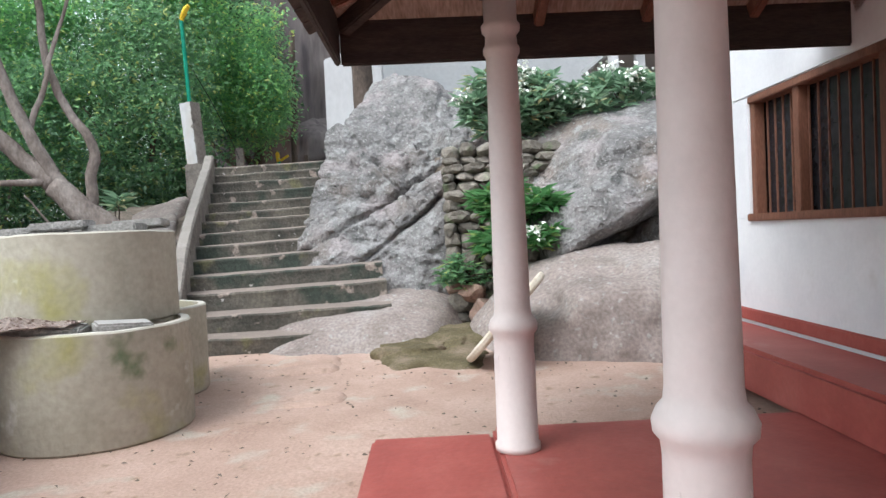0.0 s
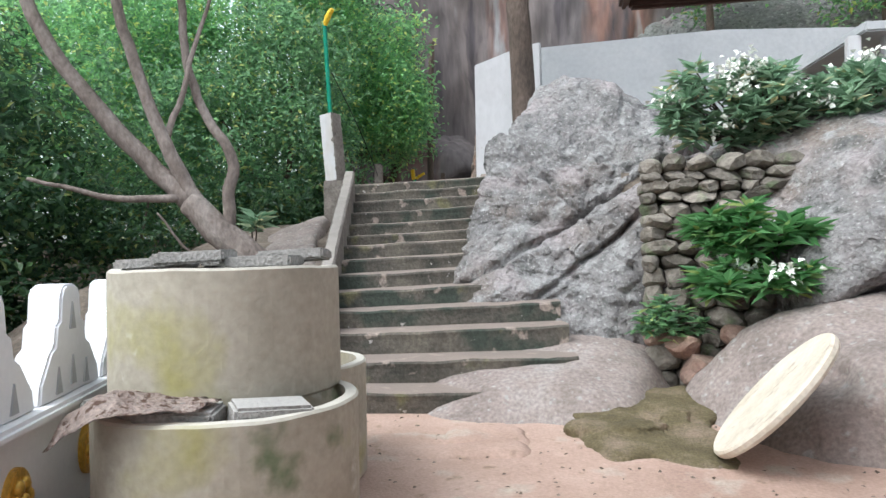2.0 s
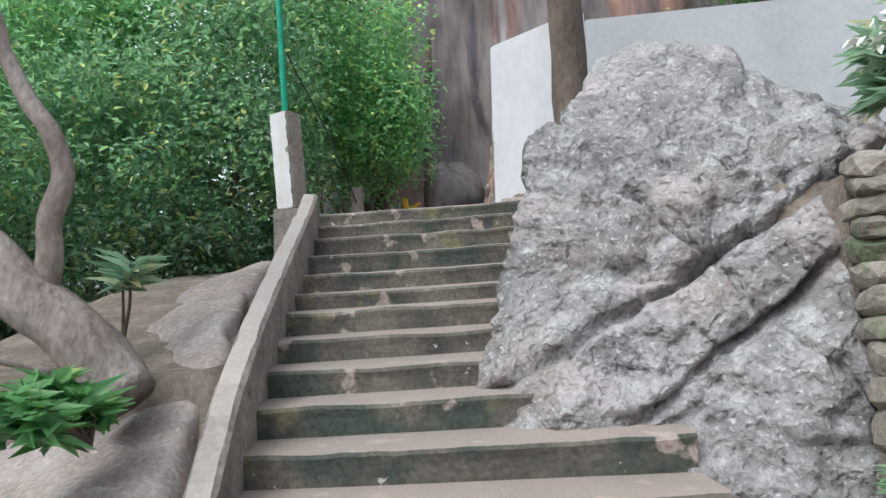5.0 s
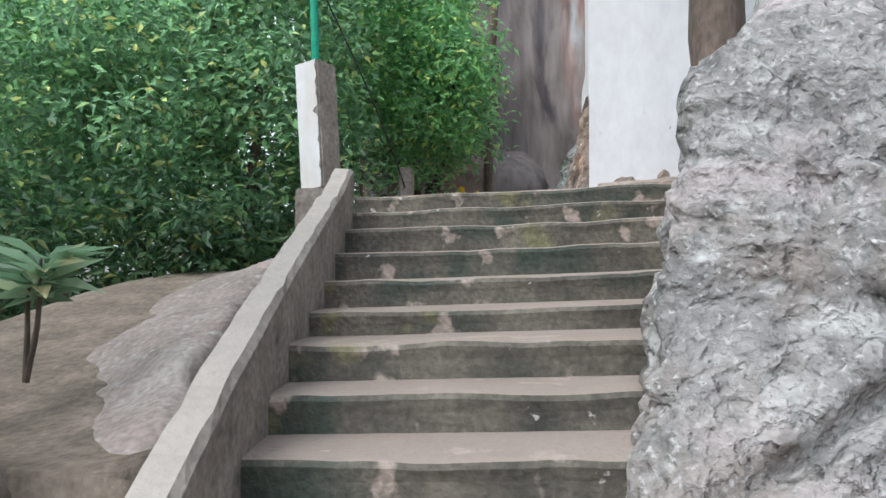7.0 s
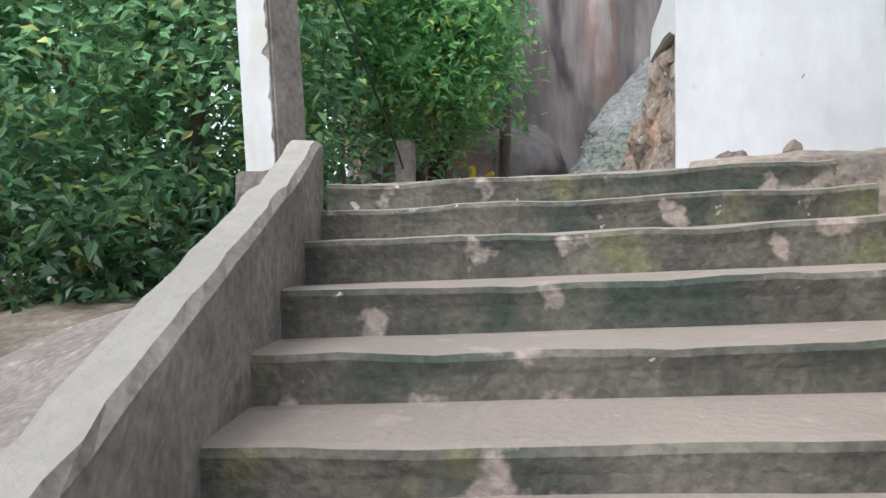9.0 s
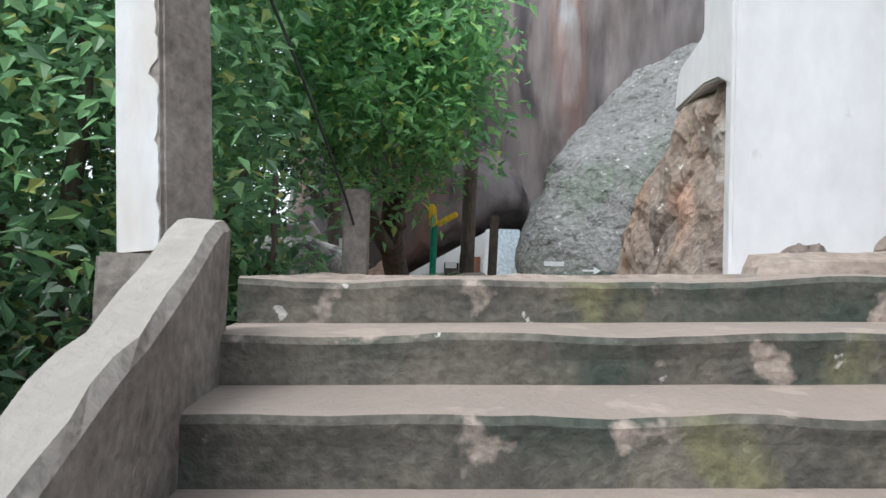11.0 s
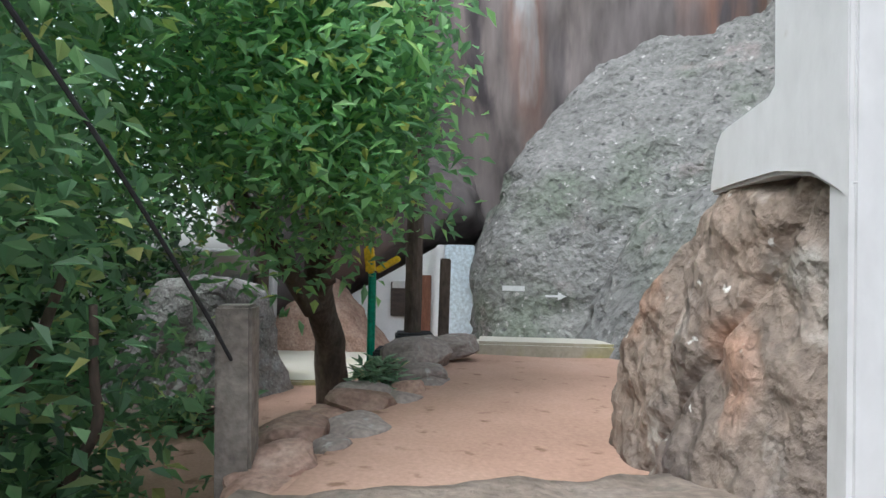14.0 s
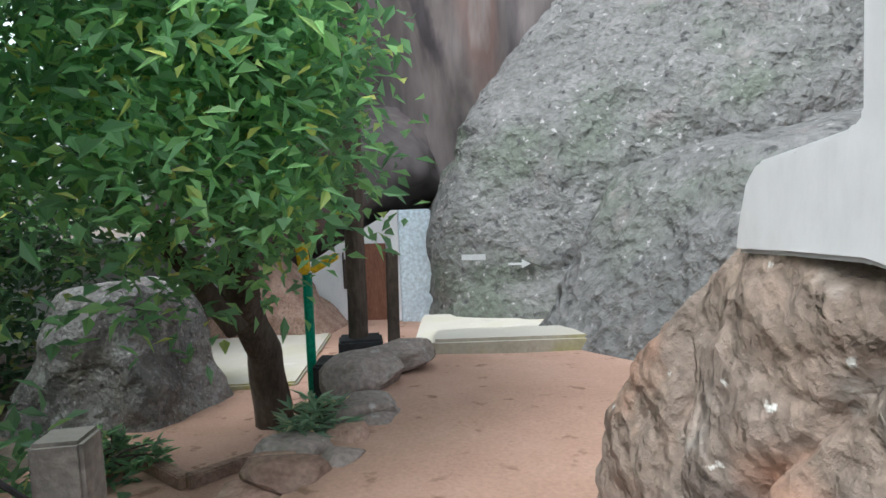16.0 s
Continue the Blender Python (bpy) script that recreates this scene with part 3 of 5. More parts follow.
solo("boulder", rock_bm((2.6, 11.6, 0.7), [
    ((2.6, 10.9, 0.8), (-0.2, -1, 0.3)), ((2.0, 11.3, 0.7), (-1, -0.3, 0.1)), ((2.6, 11.4, 1.35), (0, 0, 1)), ((3.6, 11.5, 0.7), (1, 0, 0)), ((2.6, 12.6, 0.7), (0, 1, 0)), ((2.6, 11.6, -0.3), (0, 0, -1))],
    5, 8, 0.06, 0.015, (), 31.0), GRANITE, "grey rock behind the veranda end", "boulder", "boulders by the stair", smooth=True)
solo("boulder", rock_bm((-5.3, 12.9, 0.6), [
    ((-4.6, 12.4, 1.22), (-0.22, -0.5, 1)), ((-4.0, 12.2, 0.8), (1, 0.28, 0.2)), ((-5.3, 10.9, 0.6), (-0.1, -0.8, 0.6)), ((-7.0, 12.8, 0.7), (-0.8, -0.1, 0.6)),
    ((-5.6, 15.3, 1.2), (-0.2, 1, 0.3)), ((-5.0, 13.9, 1.85), (-0.3, -0.3, 1)), ((-5.3, 12.9, -0.6), (0, 0, -1))], 6, 12, 0.09, 0.02, (), 41.0), BOULDER, "sloping pinkish bedrock bank beside the parapet", "boulder", "boulders by the stair", smooth=True)
solo("boulder", rock_bm((-2.1, 17.4, 2.9), [
    ((-2.93, 16.7, 3.5), (-0.975, -0.16, 0.16)), ((-3.30, 17.5, 2.55), (-0.96, -0.05, 0.28)), ((-2.85, 16.42, 3.1), (-0.55, -0.83, 0.06)), ((-2.3, 16.34, 2.8), (0.0, -1, 0.02)), ((-2.7, 16.9, 3.73), (-0.12, 0.0, 1)),
    ((-0.8, 17.9, 2.8), (1, 0, 0)), ((-2.9, 18.15, 2.8), (-0.55, 0.8, 0.25)), ((-2.9, 17.75, 3.35), (-0.5, 0.55, 0.67)), ((-2, 17.9, 1.0), (0, 0, -1))],
    7, 22, 0.06, 0.03, [((-3.0, 17.35, 3.1), (0.1, 0.9, -0.35), 0.03, 0.07), ((-2.95, 16.9, 3.2), (0.0, 0.8, 0.6), 0.025, 0.05)], 51.0, facet=0.012), BROWNROCK, "weathered brown boulder streaked with lime drips", "boulder", smooth=True)
solo("boulder", rock_bm((-1.5, 20.4, 2.8), [
    ((-1.85, 19.9, 3.0), (-0.8, -0.5, 0.5)), ((-1.5, 19.2, 3.0), (0, -1, 0.4)), ((-1.5, 20.0, 4.0), (-0.2, -0.2, 1)), ((0, 20.4, 3), (1, 0, 0)), ((-1.5, 22, 3), (0, 1, 0)), ((-1.5, 20.4, 2.2), (0, 0, -1))],
    5, 9, 0.08, 0.02, (), 57.0), SLABROCK, "pale grey boulder behind the brown one", "boulder", smooth=True)
solo("rock_face", rock_bm((1.5, 27.5, 4.5), [
    ((-3.6, 24.3, 3.0), (-0.15, -0.95, 0.22)), ((-2.5, 26.2, 7.0), (-0.25, -0.72, 0.62)), ((-4.95, 25.4, 4.2), (-0.86, -0.1, 0.55)), ((-1.4, 27.5, 8.4), (-0.45, -0.3, 0.85)),
    ((-4.95, 25.0, 3.4), (-0.95, -0.3, -0.05)), ((8, 27, 4), (1, 0, 0)), ((1, 31, 5), (0, 1, 0)), ((1, 27, 9.0), (0.1, 0, 1)), ((1.5, 27.5, 1.5), (0, 0, -1))],
    7, 22, 0.08, 0.03, [((-1.5, 24.2, 3.4), (0.35, 0, 0.94), 0.06, 0.12), ((-2.6, 24.2, 3.1), (-0.3, 0, 0.95), 0.05, 0.08)], 61.0, scale=0.7, facet=0.09), SLABROCK, "huge inclined grey rock slab behind the terrace", "rock", smooth=True).location = (0.4, 0, -0.1)


def cliff_bm():
    bm = bmesh.new()
    nx, nz = 150, 110
    rows = []
    for j in range(nz + 1):
        z = 0.5 + 19 * j / nz
        row = []
        for i in range(nx + 1):
            u = i / nx
            x = -12.5 + 25.0 * u
            y = 27.2 - 0.10 * (z - 3) + 0.5 * smooth(5, 1, z) * -1 + 5.0 * smooth(-9.5, -12.5, x) + 5.0 * smooth(9, 12.5, x)
            q = Vector((x * 0.35, z * 0.10, 2.0))
            y += noise.fractal(q, 1.0, 2.0, 5) * 0.9 + noise.fractal(Vector((x * 1.3, z * 0.35, 5)), 1.0, 2.0, 4) * 0.22
            y += 0.6 * smooth(3.9, 3.3, z) * smooth(-4.5, -5.2, x) * 4
            row.append(bm.verts.new((x, y, z)))
        rows.append(row)
    for a, b in zip(rows, rows[1:]):
        for i in range(nx):
            bm.faces.new((a[i], a[i + 1], b[i + 1], b[i]))
    tops = rows[-1]
    back = [bm.verts.new((v.co.x, v.co.y + 9, v.co.z - 1)) for v in tops]
    for i in range(nx):
        bm.faces.new((tops[i], tops[i + 1], back[i + 1], back[i]))
    return bm


solo("cliff", cliff_bm(), CLIFF, "towering dark cliff streaked red and pale by water", "cliff", kind="structure", smooth=True)

# ---- white wall at the stair head ----
wall = thing("wall_white", "tall limewashed wall built over the rocks", "wall", kind="structure", at=(-2.2, 16.3, 2.6))
part("front", prism([(-2.875, 2.66), (-1.75, 2.66), (-1.75, 4.95), (-2.1, 4.9), (-2.86, 4.66), (-2.87, 3.6)], pose(0, 16.317, 0), 0.14, 0.015), LIME, wall)
# the flank stands on the brown boulder: its foot follows the rock in an arch and a shoulder slopes down behind
FLANK = pose(-2.868, 16.325, 0, 0, 0, 99.3)
part("flank", prism([(0.0, 3.54), (0.06, 3.58), (0.18, 3.64), (0.37, 3.67), (0.62, 3.665), (0.85, 3.655), (0.84, 3.72), (0.80, 3.84), (0.75, 3.89), (0.60, 3.91), (0.42, 3.935), (0.385, 3.96), (0.385, 4.5), (0.40, 4.72), (0.0, 4.66)], FLANK @ pose(0, -0.62, 0), 0.62, 0.012), LIME, wall)
part("plinth", rock_bm((-2.0, 16.25, 2.62), [((-2, 16.12, 2.66), (0, -1, 0.3)), ((-2.88, 16.2, 2.62), (-1, -0.2, 0.2)), ((-2, 16.2, 2.79), (0, -0.3, 1)), ((-1.2, 16.2, 2.6), (1, 0, 0)), ((-2, 16.5, 2.6), (0, 1, 0)), ((-2, 16.2, 2.4), (0, 0, -1))], 5, 20, 0.035, 0.015, (), 9.0), LANDING, wall, "broken cement footing")
# the side away from the light: same white wall, its shade painted grey
part("long_side", prism([(0, 2.4), (5.8, 2.4), (5.8, 5.05), (3, 5.08), (0, 4.86)], pose(-1.75, 16.32, 0, 0, 0, 12), 0.3, 0.02), GREYLIME, wall, "long limewashed wall side with its shade put in as grey")

# ---- veranda and house ----
PL = pose(0.2, 7.23, 0, 0, 0, 4.8)


def at_ver(x, y, z):
    return PL @ Vector((x, y, z))


plinth = thing("veranda_floor", "red polished cement veranda floor with a lower step", "floor", kind="structure", at=(0.4, 5, 0))
part("slab", box(PL @ pose(2.4, -3.6, 0.02), (5.0, 8.0, 0.2), 0.02), REDFLOOR, plinth)
part("edge_step", box(PL @ pose(-0.45, -3.6, -0.01), (0.7, 8.02, 0.18), 0.02), REDFLOOR, plinth, "lower red step")


def column_bm(c):
    r = 0.085
    return lathe([(0.118, 0.0), (0.118, 0.03), (0.108, 0.04), (0.104, 0.56), (0.108, 0.60), (0.125, 0.62), (0.128, 0.65), (0.115, 0.68), (0.098, 0.70), (0.094, 0.74), (r + 0.004, 1.2), (0.08, 2.02), (0.083, 2.03), (0.094, 2.05), (0.094, 2.075), (0.083, 2.09), (0.08, 2.14), (0.097, 2.16), (0.1, 2.19), (0.085, 2.21), (0.085, 2.75)], c, 36)


for k, (cx, cy) in enumerate(((0.20, 7.23), (0.60, 5.45), (0.85, 3.4))):
    col = thing("column", "pale pink painted turned veranda column with a ringed base", "column", "veranda columns", at=(cx, cy, 0.12))
    part("shaft", column_bm((cx, cy, 0.12)), COLUMN, col, smooth=True)
    for j in range(10):
        a = math.tau * j / 10
        part("flute", box(pose(cx + 0.1 * math.cos(a), cy + 0.1 * math.sin(a), 0.40, 0, 0, math.degrees(a)), (0.012, 0.016, 0.44), 0.004), COLUMN, col)

roof = thing("veranda_roof", "hipped tiled veranda roof on dark timber fascia", "roof", kind="structure", at=(0.2, 6, 2.3))
EZ = 2.30
part("fascia", span(at_ver(-0.90, 0.62, EZ + 0.13), at_ver(5.0, 0.62, EZ + 0.13), 0.035, 0.27), DARKWOOD, roof)
part("fascia", span(at_ver(-0.92, 0.62, EZ + 0.13), at_ver(-0.92, -9.0, EZ + 0.13), 0.035, 0.27), DARKWOOD, roof)
part("beam", span(at_ver(-0.1, 0.1, 2.56), at_ver(5.0, 0.1, 2.56), 0.1, 0.14), DARKWOOD, roof)
part("beam", span(at_ver(0.05, 0.1, 2.72), at_ver(0.35, -9.0, 2.72), 0.1, 0.12), DARKWOOD, roof)


def slope_bm(pts, thick):
    bm = bmesh.new()
    lo = [bm.verts.new(p) for p in pts]
    hi = [bm.verts.new(Vector(p) + Vector((0, 0, thick))) for p in pts]
    bm.faces.new(lo[::-1]), bm.faces.new(hi)
    for i in range(len(pts)):
        j = (i + 1) % len(pts)
        bm.faces.new((lo[i], lo[j], hi[j], hi[i]))
    return bm


RT = EZ + 0.26
part("soffit", slope_bm([at_ver(-0.90, 0.60, RT), at_ver(5, 0.60, RT), at_ver(5, -2.6, RT + 1.5), at_ver(2.5, -2.6, RT + 1.5)], 0.03), PLANK, roof, "pale plank soffit")
part("soffit", slope_bm([at_ver(-0.90, 0.60, RT), at_ver(2.5, -2.6, RT + 1.5), at_ver(2.5, -9, RT + 1.5), at_ver(-0.90, -9, RT)], 0.03), PLANK, roof, "pale plank soffit")
for k in range(7):
    x = 0.3 + 0.65 * k
    part("rafter", span(at_ver(x, 0.58, RT - 0.05), at_ver(x, -0.55, RT + 0.44), 0.06, 0.1), REDWOOD, roof)
for k in range(9):
    y = 0.1 - 0.65 * k
    part("rafter", span(at_ver(-0.88, y, RT - 0.05), at_ver(0.9, y, RT + 0.66), 0.06, 0.1), REDWOOD, roof)
part("hip_rafter", span(at_ver(-0.88, 0.58, RT - 0.04), at_ver(1.4, -1.52, RT + 0.92), 0.08, 0.12), DARKWOOD, roof)
for r in range(6):
    for k in range(24):
        y = 0.66 - 0.24 * k
        part("tile", box(PL @ pose(-0.98 + 0.26 * r, y, RT + 0.05 + 0.125 * r, 0, -24, 0), (0.3, 0.23, 0.03), 0.006), TILE, roof)
    for k in range(20):
        x = -0.84 + 0.24 * k
        part("tile", box(PL @ pose(x, 0.68 - 0.26 * r, RT + 0.05 + 0.125 * r, -24, 0, 0), (0.23, 0.3, 0.03), 0.006), TILE, roof)

house = thing("house", "white plastered house wall with brown window and red bench", "house", kind="structure", at=(3, 7, 0))
HX = 2.22


def hb(x0, x1, y0, y1, z0, z1, bevel=0.01):
    return box(PL @ pose((x0 + x1) / 2, (y0 + y1) / 2, (z0 + z1) / 2), (abs(x1 - x0), abs(y1 - y0), z1 - z0), bevel)


part("wall", hb(HX, HX + 0.25, -9.0, 2.35, 0.1, 1.26), WHITE, house)
part("wall", hb(HX, HX + 0.25, -9.0, 2.35, 2.25, 3.9), WHITE, house)
part("wall", hb(HX, HX + 0.25, 1.95, 2.35, 1.26, 2.25), WHITE, house)
part("wall", hb(HX, HX + 0.25, -9.0, -0.6, 1.26, 2.25), WHITE, house)
part("wall", hb(HX + 0.25, 5.5, 2.1, 2.35, 0.1, 3.9), WHITE, house)
part("skirting", hb(HX - 0.02, HX + 0.01, -9, 2.36, 0.42, 0.52), REDFLOOR, house, "red painted skirting")
part("bench", hb(HX - 0.55, HX, -9, 2.5, 0.1, 0.40, 0.03), REDFLOOR, house, "red cement wall bench")
win = part("window", hb(HX + 0.02, HX + 0.1, 1.87, 1.95, 1.26, 2.25, 0.005), REDWOOD, house, "brown timber window")
for y in (-0.56, 0.36, 1.28):
    part("window_frame", hb(HX + 0.02, HX + 0.1, y - 0.04, y + 0.04, 1.26, 2.25, 0.005), REDWOOD, win)
part("window_sill", hb(HX - 0.03, HX + 0.12, -0.6, 1.95, 1.24, 1.30, 0.008), REDWOOD, win)
part("window_head", hb(HX + 0.0, HX + 0.12, -0.6, 1.95, 2.19, 2.25, 0.008), REDWOOD, win)
part("pane", hb(HX + 0.12, HX + 0.13, -0.6, 1.95, 1.28, 2.22, 0), GLASS, win, "dark glazing")
for k in range(22):
    y = -0.5 + 2.4 * k / 21
    part("bar", hb(HX + 0.075, HX + 0.087, y - 0.005, y + 0.005, 1.3, 2.2, 0), REDWOOD, win)

# ---- white merlon fence ----
FD = Vector((-0.372, 0.928, 0))
FN = Vector((0.928, 0.372, 0))
F0 = Vector((-3.32, 7.36, 0))
fence = thing("fence", "white plaster boundary wall with pointed lotus merlons and gold rosettes", "fence", kind="structure", at=F0)
FM = Matrix.Translation(F0) @ FD.to_track_quat("Y", "Z").to_matrix().to_4x4()
part("wall", box(FM @ pose(0, -0.55, 0.41), (0.2, 7.5, 0.56), 0.01), WHITE, fence)
part("coping", box(FM @ pose(0.02, -0.55, 0.72), (0.3, 7.5, 0.06), 0.02), WHITE, fence)
part("footing", box(FM @ pose(0.03, -0.55, 0.06), (0.28, 7.5, 0.14), 0.02), BOULDER, fence, "bare brown footing")
MER = [(-0.37, 0), (0.37, 0), (0.35, 0.10), (0.27, 0.2), (0.24, 0.24), (0.19, 0.26), (0.17, 0.36), (0.13, 0.38), (0.115, 0.5), (0.09, 0.545), (0.05, 0.56), (-0.05, 0.56), (-0.09, 0.545), (-0.115, 0.5), (-0.13, 0.38), (-0.17, 0.36), (-0.19, 0.26), (-0.24, 0.24), (-0.27, 0.2), (-0.35, 0.10)]
for k in range(-5, 4):
    y = 0.785 * k
    mer = part("merlon", prism(MER, FM @ pose(0.1, y, 0.745, 0, 0, 90), 0.16, 0.012), WHITE, fence)
    for px, pz, h in ((-0.17, 0.03, 0.13), (0, 0.05, 0.15), (0.17, 0.03, 0.13), (0.0, 0.33, 0.14)):
        # nothing is cut in: grey triangles on the face paint the niches' shade
        part("niche", prism([(-0.035, 0), (0.035, 0), (0.0, h)], FM @ pose(0.108, y + px, 0.745 + pz, 0, 0, 90), 0.02), GREYLIME, mer, "triangular niche as a raised grey piece, its shade painted in")
    ros = part("rosette", prism([(0.11 * math.cos(a), 0.135 * math.sin(a)) for a in np.linspace(0, math.tau, 24, endpoint=False)], FM @ pose(0.128, y + 0.16, 0.42, 0, 0, 90), 0.035, 0.006), GOLD, fence, "gold painted rosette")
    for j in range(6):
        a = math.tau * j / 6
        bm = bmesh.new()
        bmesh.ops.create_icosphere(bm, subdivisions=2, radius=1, matrix=FM @ pose(0.135, y + 0.16 + 0.055 * math.cos(a), 0.42 + 0.066 * math.sin(a)) @ Matrix.Diagonal((0.022, 0.032, 0.036, 1)))
        part("petal", bm, GOLD, ros, smooth=True)
    bm = bmesh.new()
    bmesh.ops.create_icosphere(bm, subdivisions=2, radius=1, matrix=FM @ pose(0.137, y + 0.16, 0.42) @ Matrix.Diagonal((0.028, 0.026, 0.03, 1)))
    part("boss", bm, GOLD, ros, smooth=True)


# ---- concrete rings ----
def ring(c, r, z0, h, label, wall=0.065):
    prof = [(r - wall, z0), (r - 0.012, z0), (r, z0 + 0.015), (r, z0 + h - 0.012), (r - 0.012, z0 + h), (r - wall, z0 + h)]
    bm = bmesh.new()
    seg = 64
    rings = []
    for rr, z in prof:
        rings.append([bm.verts.new((c[0] + (rr + 0.006 * noise.noise(Vector((math.cos(a) * 2, math.sin(a) * 2, z * 3)))) * math.cos(a), c[1] + rr * math.sin(a), z + (0.01 * noise.noise(Vector((math.cos(a) * 3, math.sin(a) * 3, z))) if z > z0 + 0.1 else 0))) for a in np.linspace(0, math.tau, seg, endpoint=False)])
    for k in range(6):
        lo, hi = rings[k], rings[(k + 1) % 6]
        for i in range(seg):
            j = (i + 1) % seg
            bm.faces.new((lo[i], lo[j], hi[j], hi[i]))
    bmesh.ops.recalc_face_normals(bm, faces=bm.faces)
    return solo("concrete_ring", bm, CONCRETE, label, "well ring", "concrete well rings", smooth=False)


U, FR, BK = (-2.80, 8.42), (-2.66, 8.20), (-2.98, 9.25)
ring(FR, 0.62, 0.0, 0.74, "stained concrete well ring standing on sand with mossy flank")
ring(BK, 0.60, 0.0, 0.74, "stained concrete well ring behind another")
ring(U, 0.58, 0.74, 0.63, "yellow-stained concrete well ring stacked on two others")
RB = random.Random(7)
for k, (dx, dy, a) in enumerate(((-0.34, -0.12, 10), (-0.05, -0.22, 14), (0.27, -0.12, 8), (-0.3, 0.16, 12), (0.0, 0.13, 16), (0.3, 0.18, 11))):
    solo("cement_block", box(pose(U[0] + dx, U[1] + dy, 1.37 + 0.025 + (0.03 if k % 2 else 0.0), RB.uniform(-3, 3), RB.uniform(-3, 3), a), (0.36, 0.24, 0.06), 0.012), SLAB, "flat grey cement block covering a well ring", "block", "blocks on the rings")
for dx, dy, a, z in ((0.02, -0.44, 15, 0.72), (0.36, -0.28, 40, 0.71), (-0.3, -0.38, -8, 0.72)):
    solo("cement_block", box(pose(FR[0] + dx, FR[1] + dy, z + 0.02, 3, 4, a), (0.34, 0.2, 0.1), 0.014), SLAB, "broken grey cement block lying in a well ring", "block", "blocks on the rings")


def mat_bm():
    bm = bmesh.new()
    rows = []
    for i in range(25):
        row = []
        for j in range(15):
            u, v = i / 24 - 0.5, j / 14 - 0.5
            w = 0.34 * (1 - 0.55 * smooth(0.0, 0.5, u))
            z = 0.80 + 0.05 * math.exp(-((u + 0.25) / 0.2) ** 2) - 0.12 * smooth(0.2, 0.5, abs(v)) * smooth(0.1, -0.4, u) + 0.02 * noise.noise(Vector((u * 6, v * 6, 0))) - 0.03 * smooth(-0.3, -0.5, u)
            z += 0.008 * math.sin(i * 2.1) * math.sin(j * 2.1)
            row.append(bm.verts.new((FR[0] - 0.10 + u * 0.55, FR[1] - 0.50 + v * w * 1.25 + 0.1 * u, z)))
        rows.append(row)
    for a, b in zip(rows, rows[1:]):
        for j in range(14):
            bm.faces.new((a[j], b[j], b[j + 1], a[j + 1]))
    bmesh.ops.solidify(bm, geom=list(bm.faces), thickness=0.012)
    return bm


solo("coir_mat", mat_bm(), CLOTH, "crumpled woven coir mat thrown over a concrete ring", "mat", smooth=True)

# ---- disc leaning on the boulder ----
axis = Vector((0.68, 0.10, 0.73)).normalized()
nrm = (Vector((-0.73, 0.10, 0.68)) - axis * Vector((-0.73, 0.10, 0.68)).dot(axis)).normalized()
dm = Matrix((axis, nrm.cross(axis), nrm)).transposed().to_4x4()
dm.translation = Vector((0.26, 10.02, 0.41))
bm = lathe([(0.50, 0.0), (0.535, 0.012), (0.545, 0.03), (0.545, 0.06), (0.53, 0.075), (0.48, 0.07), (0.3, 0.066)], (0, 0, 0), 48)
bm.transform(dm)
solo("wooden_disc", bm, DISC, "pale weathered round disc leaning against a boulder", "disc")

# moss bed and flat stones in the sand
solo("moss_patch", rock_bm((-0.55, 10.75, -0.02), [((-0.55, 10.7, 0.09), (0, -0.1, 1)), ((-1.25, 10.8, 0), (-1, -0.2, 0.5)), ((-0.6, 9.95, 0), (-0.35, -1, 0.5)), ((0.15, 10.5, 0), (1, -0.1, 0.4)), ((-0.5, 11.7, 0), (0, 1, 0.4)), ((-0.5, 10.7, -0.2), (0, 0, -1))], 6, 10, 0.12, 0.05, (), 71.0), MOSS, "damp bed of olive moss over stones", "moss", smooth=True)
for c, sx, sy, s in (((-2.05, 10.05), 0.62, 0.3, 81.0), ((-1.5, 8.85), 0.42, 0.26, 83.0), ((-1.75, 10.35), 0.3, 0.28, 85.0)):
    x, y = c
    solo("flat_stone", rock_bm((x, y, -0.05), [((x, y, 0.03), (0, 0, 1)), ((x - sx, y, 0), (-1, -0.3, 0.6)), ((x + sx, y, 0), (1, 0.3, 0.6)), ((x, y - sy, 0), (0.2, -1, 0.6)), ((x, y + sy, 0), (-0.2, 1, 0.6)), ((x, y, -0.2), (0, 0, -1))], 5, 6, 0.06, 0.015, (), s), SAND, "flat bedrock hump showing through the sand", "stone", "stones in the yard", smooth=True)


# ---- trees and shrubs ----
def tree(name, label, limbs, bark, blobs, leaf, seed, length=0.13, width=0.065, per=26, spread=0.16, shell=0.5, category="tree", group=""):
    """limbs: (points, start radius, end radius); blobs: ellipsoids (centre, radii, clumps) of leaf clumps."""
    t = thing(name, label, category, group, at=limbs[0][0][0])
    for k, (pts, r0, r1) in enumerate(limbs):
        part("trunk" if k == 0 else "limb", limb(pts, r0, r1), bark, t, smooth=True)
    if blobs:
        leaf_part("crown", t, crown_places(blobs, seed, per, spread, shell), length, width, leaf, seed)
    return t


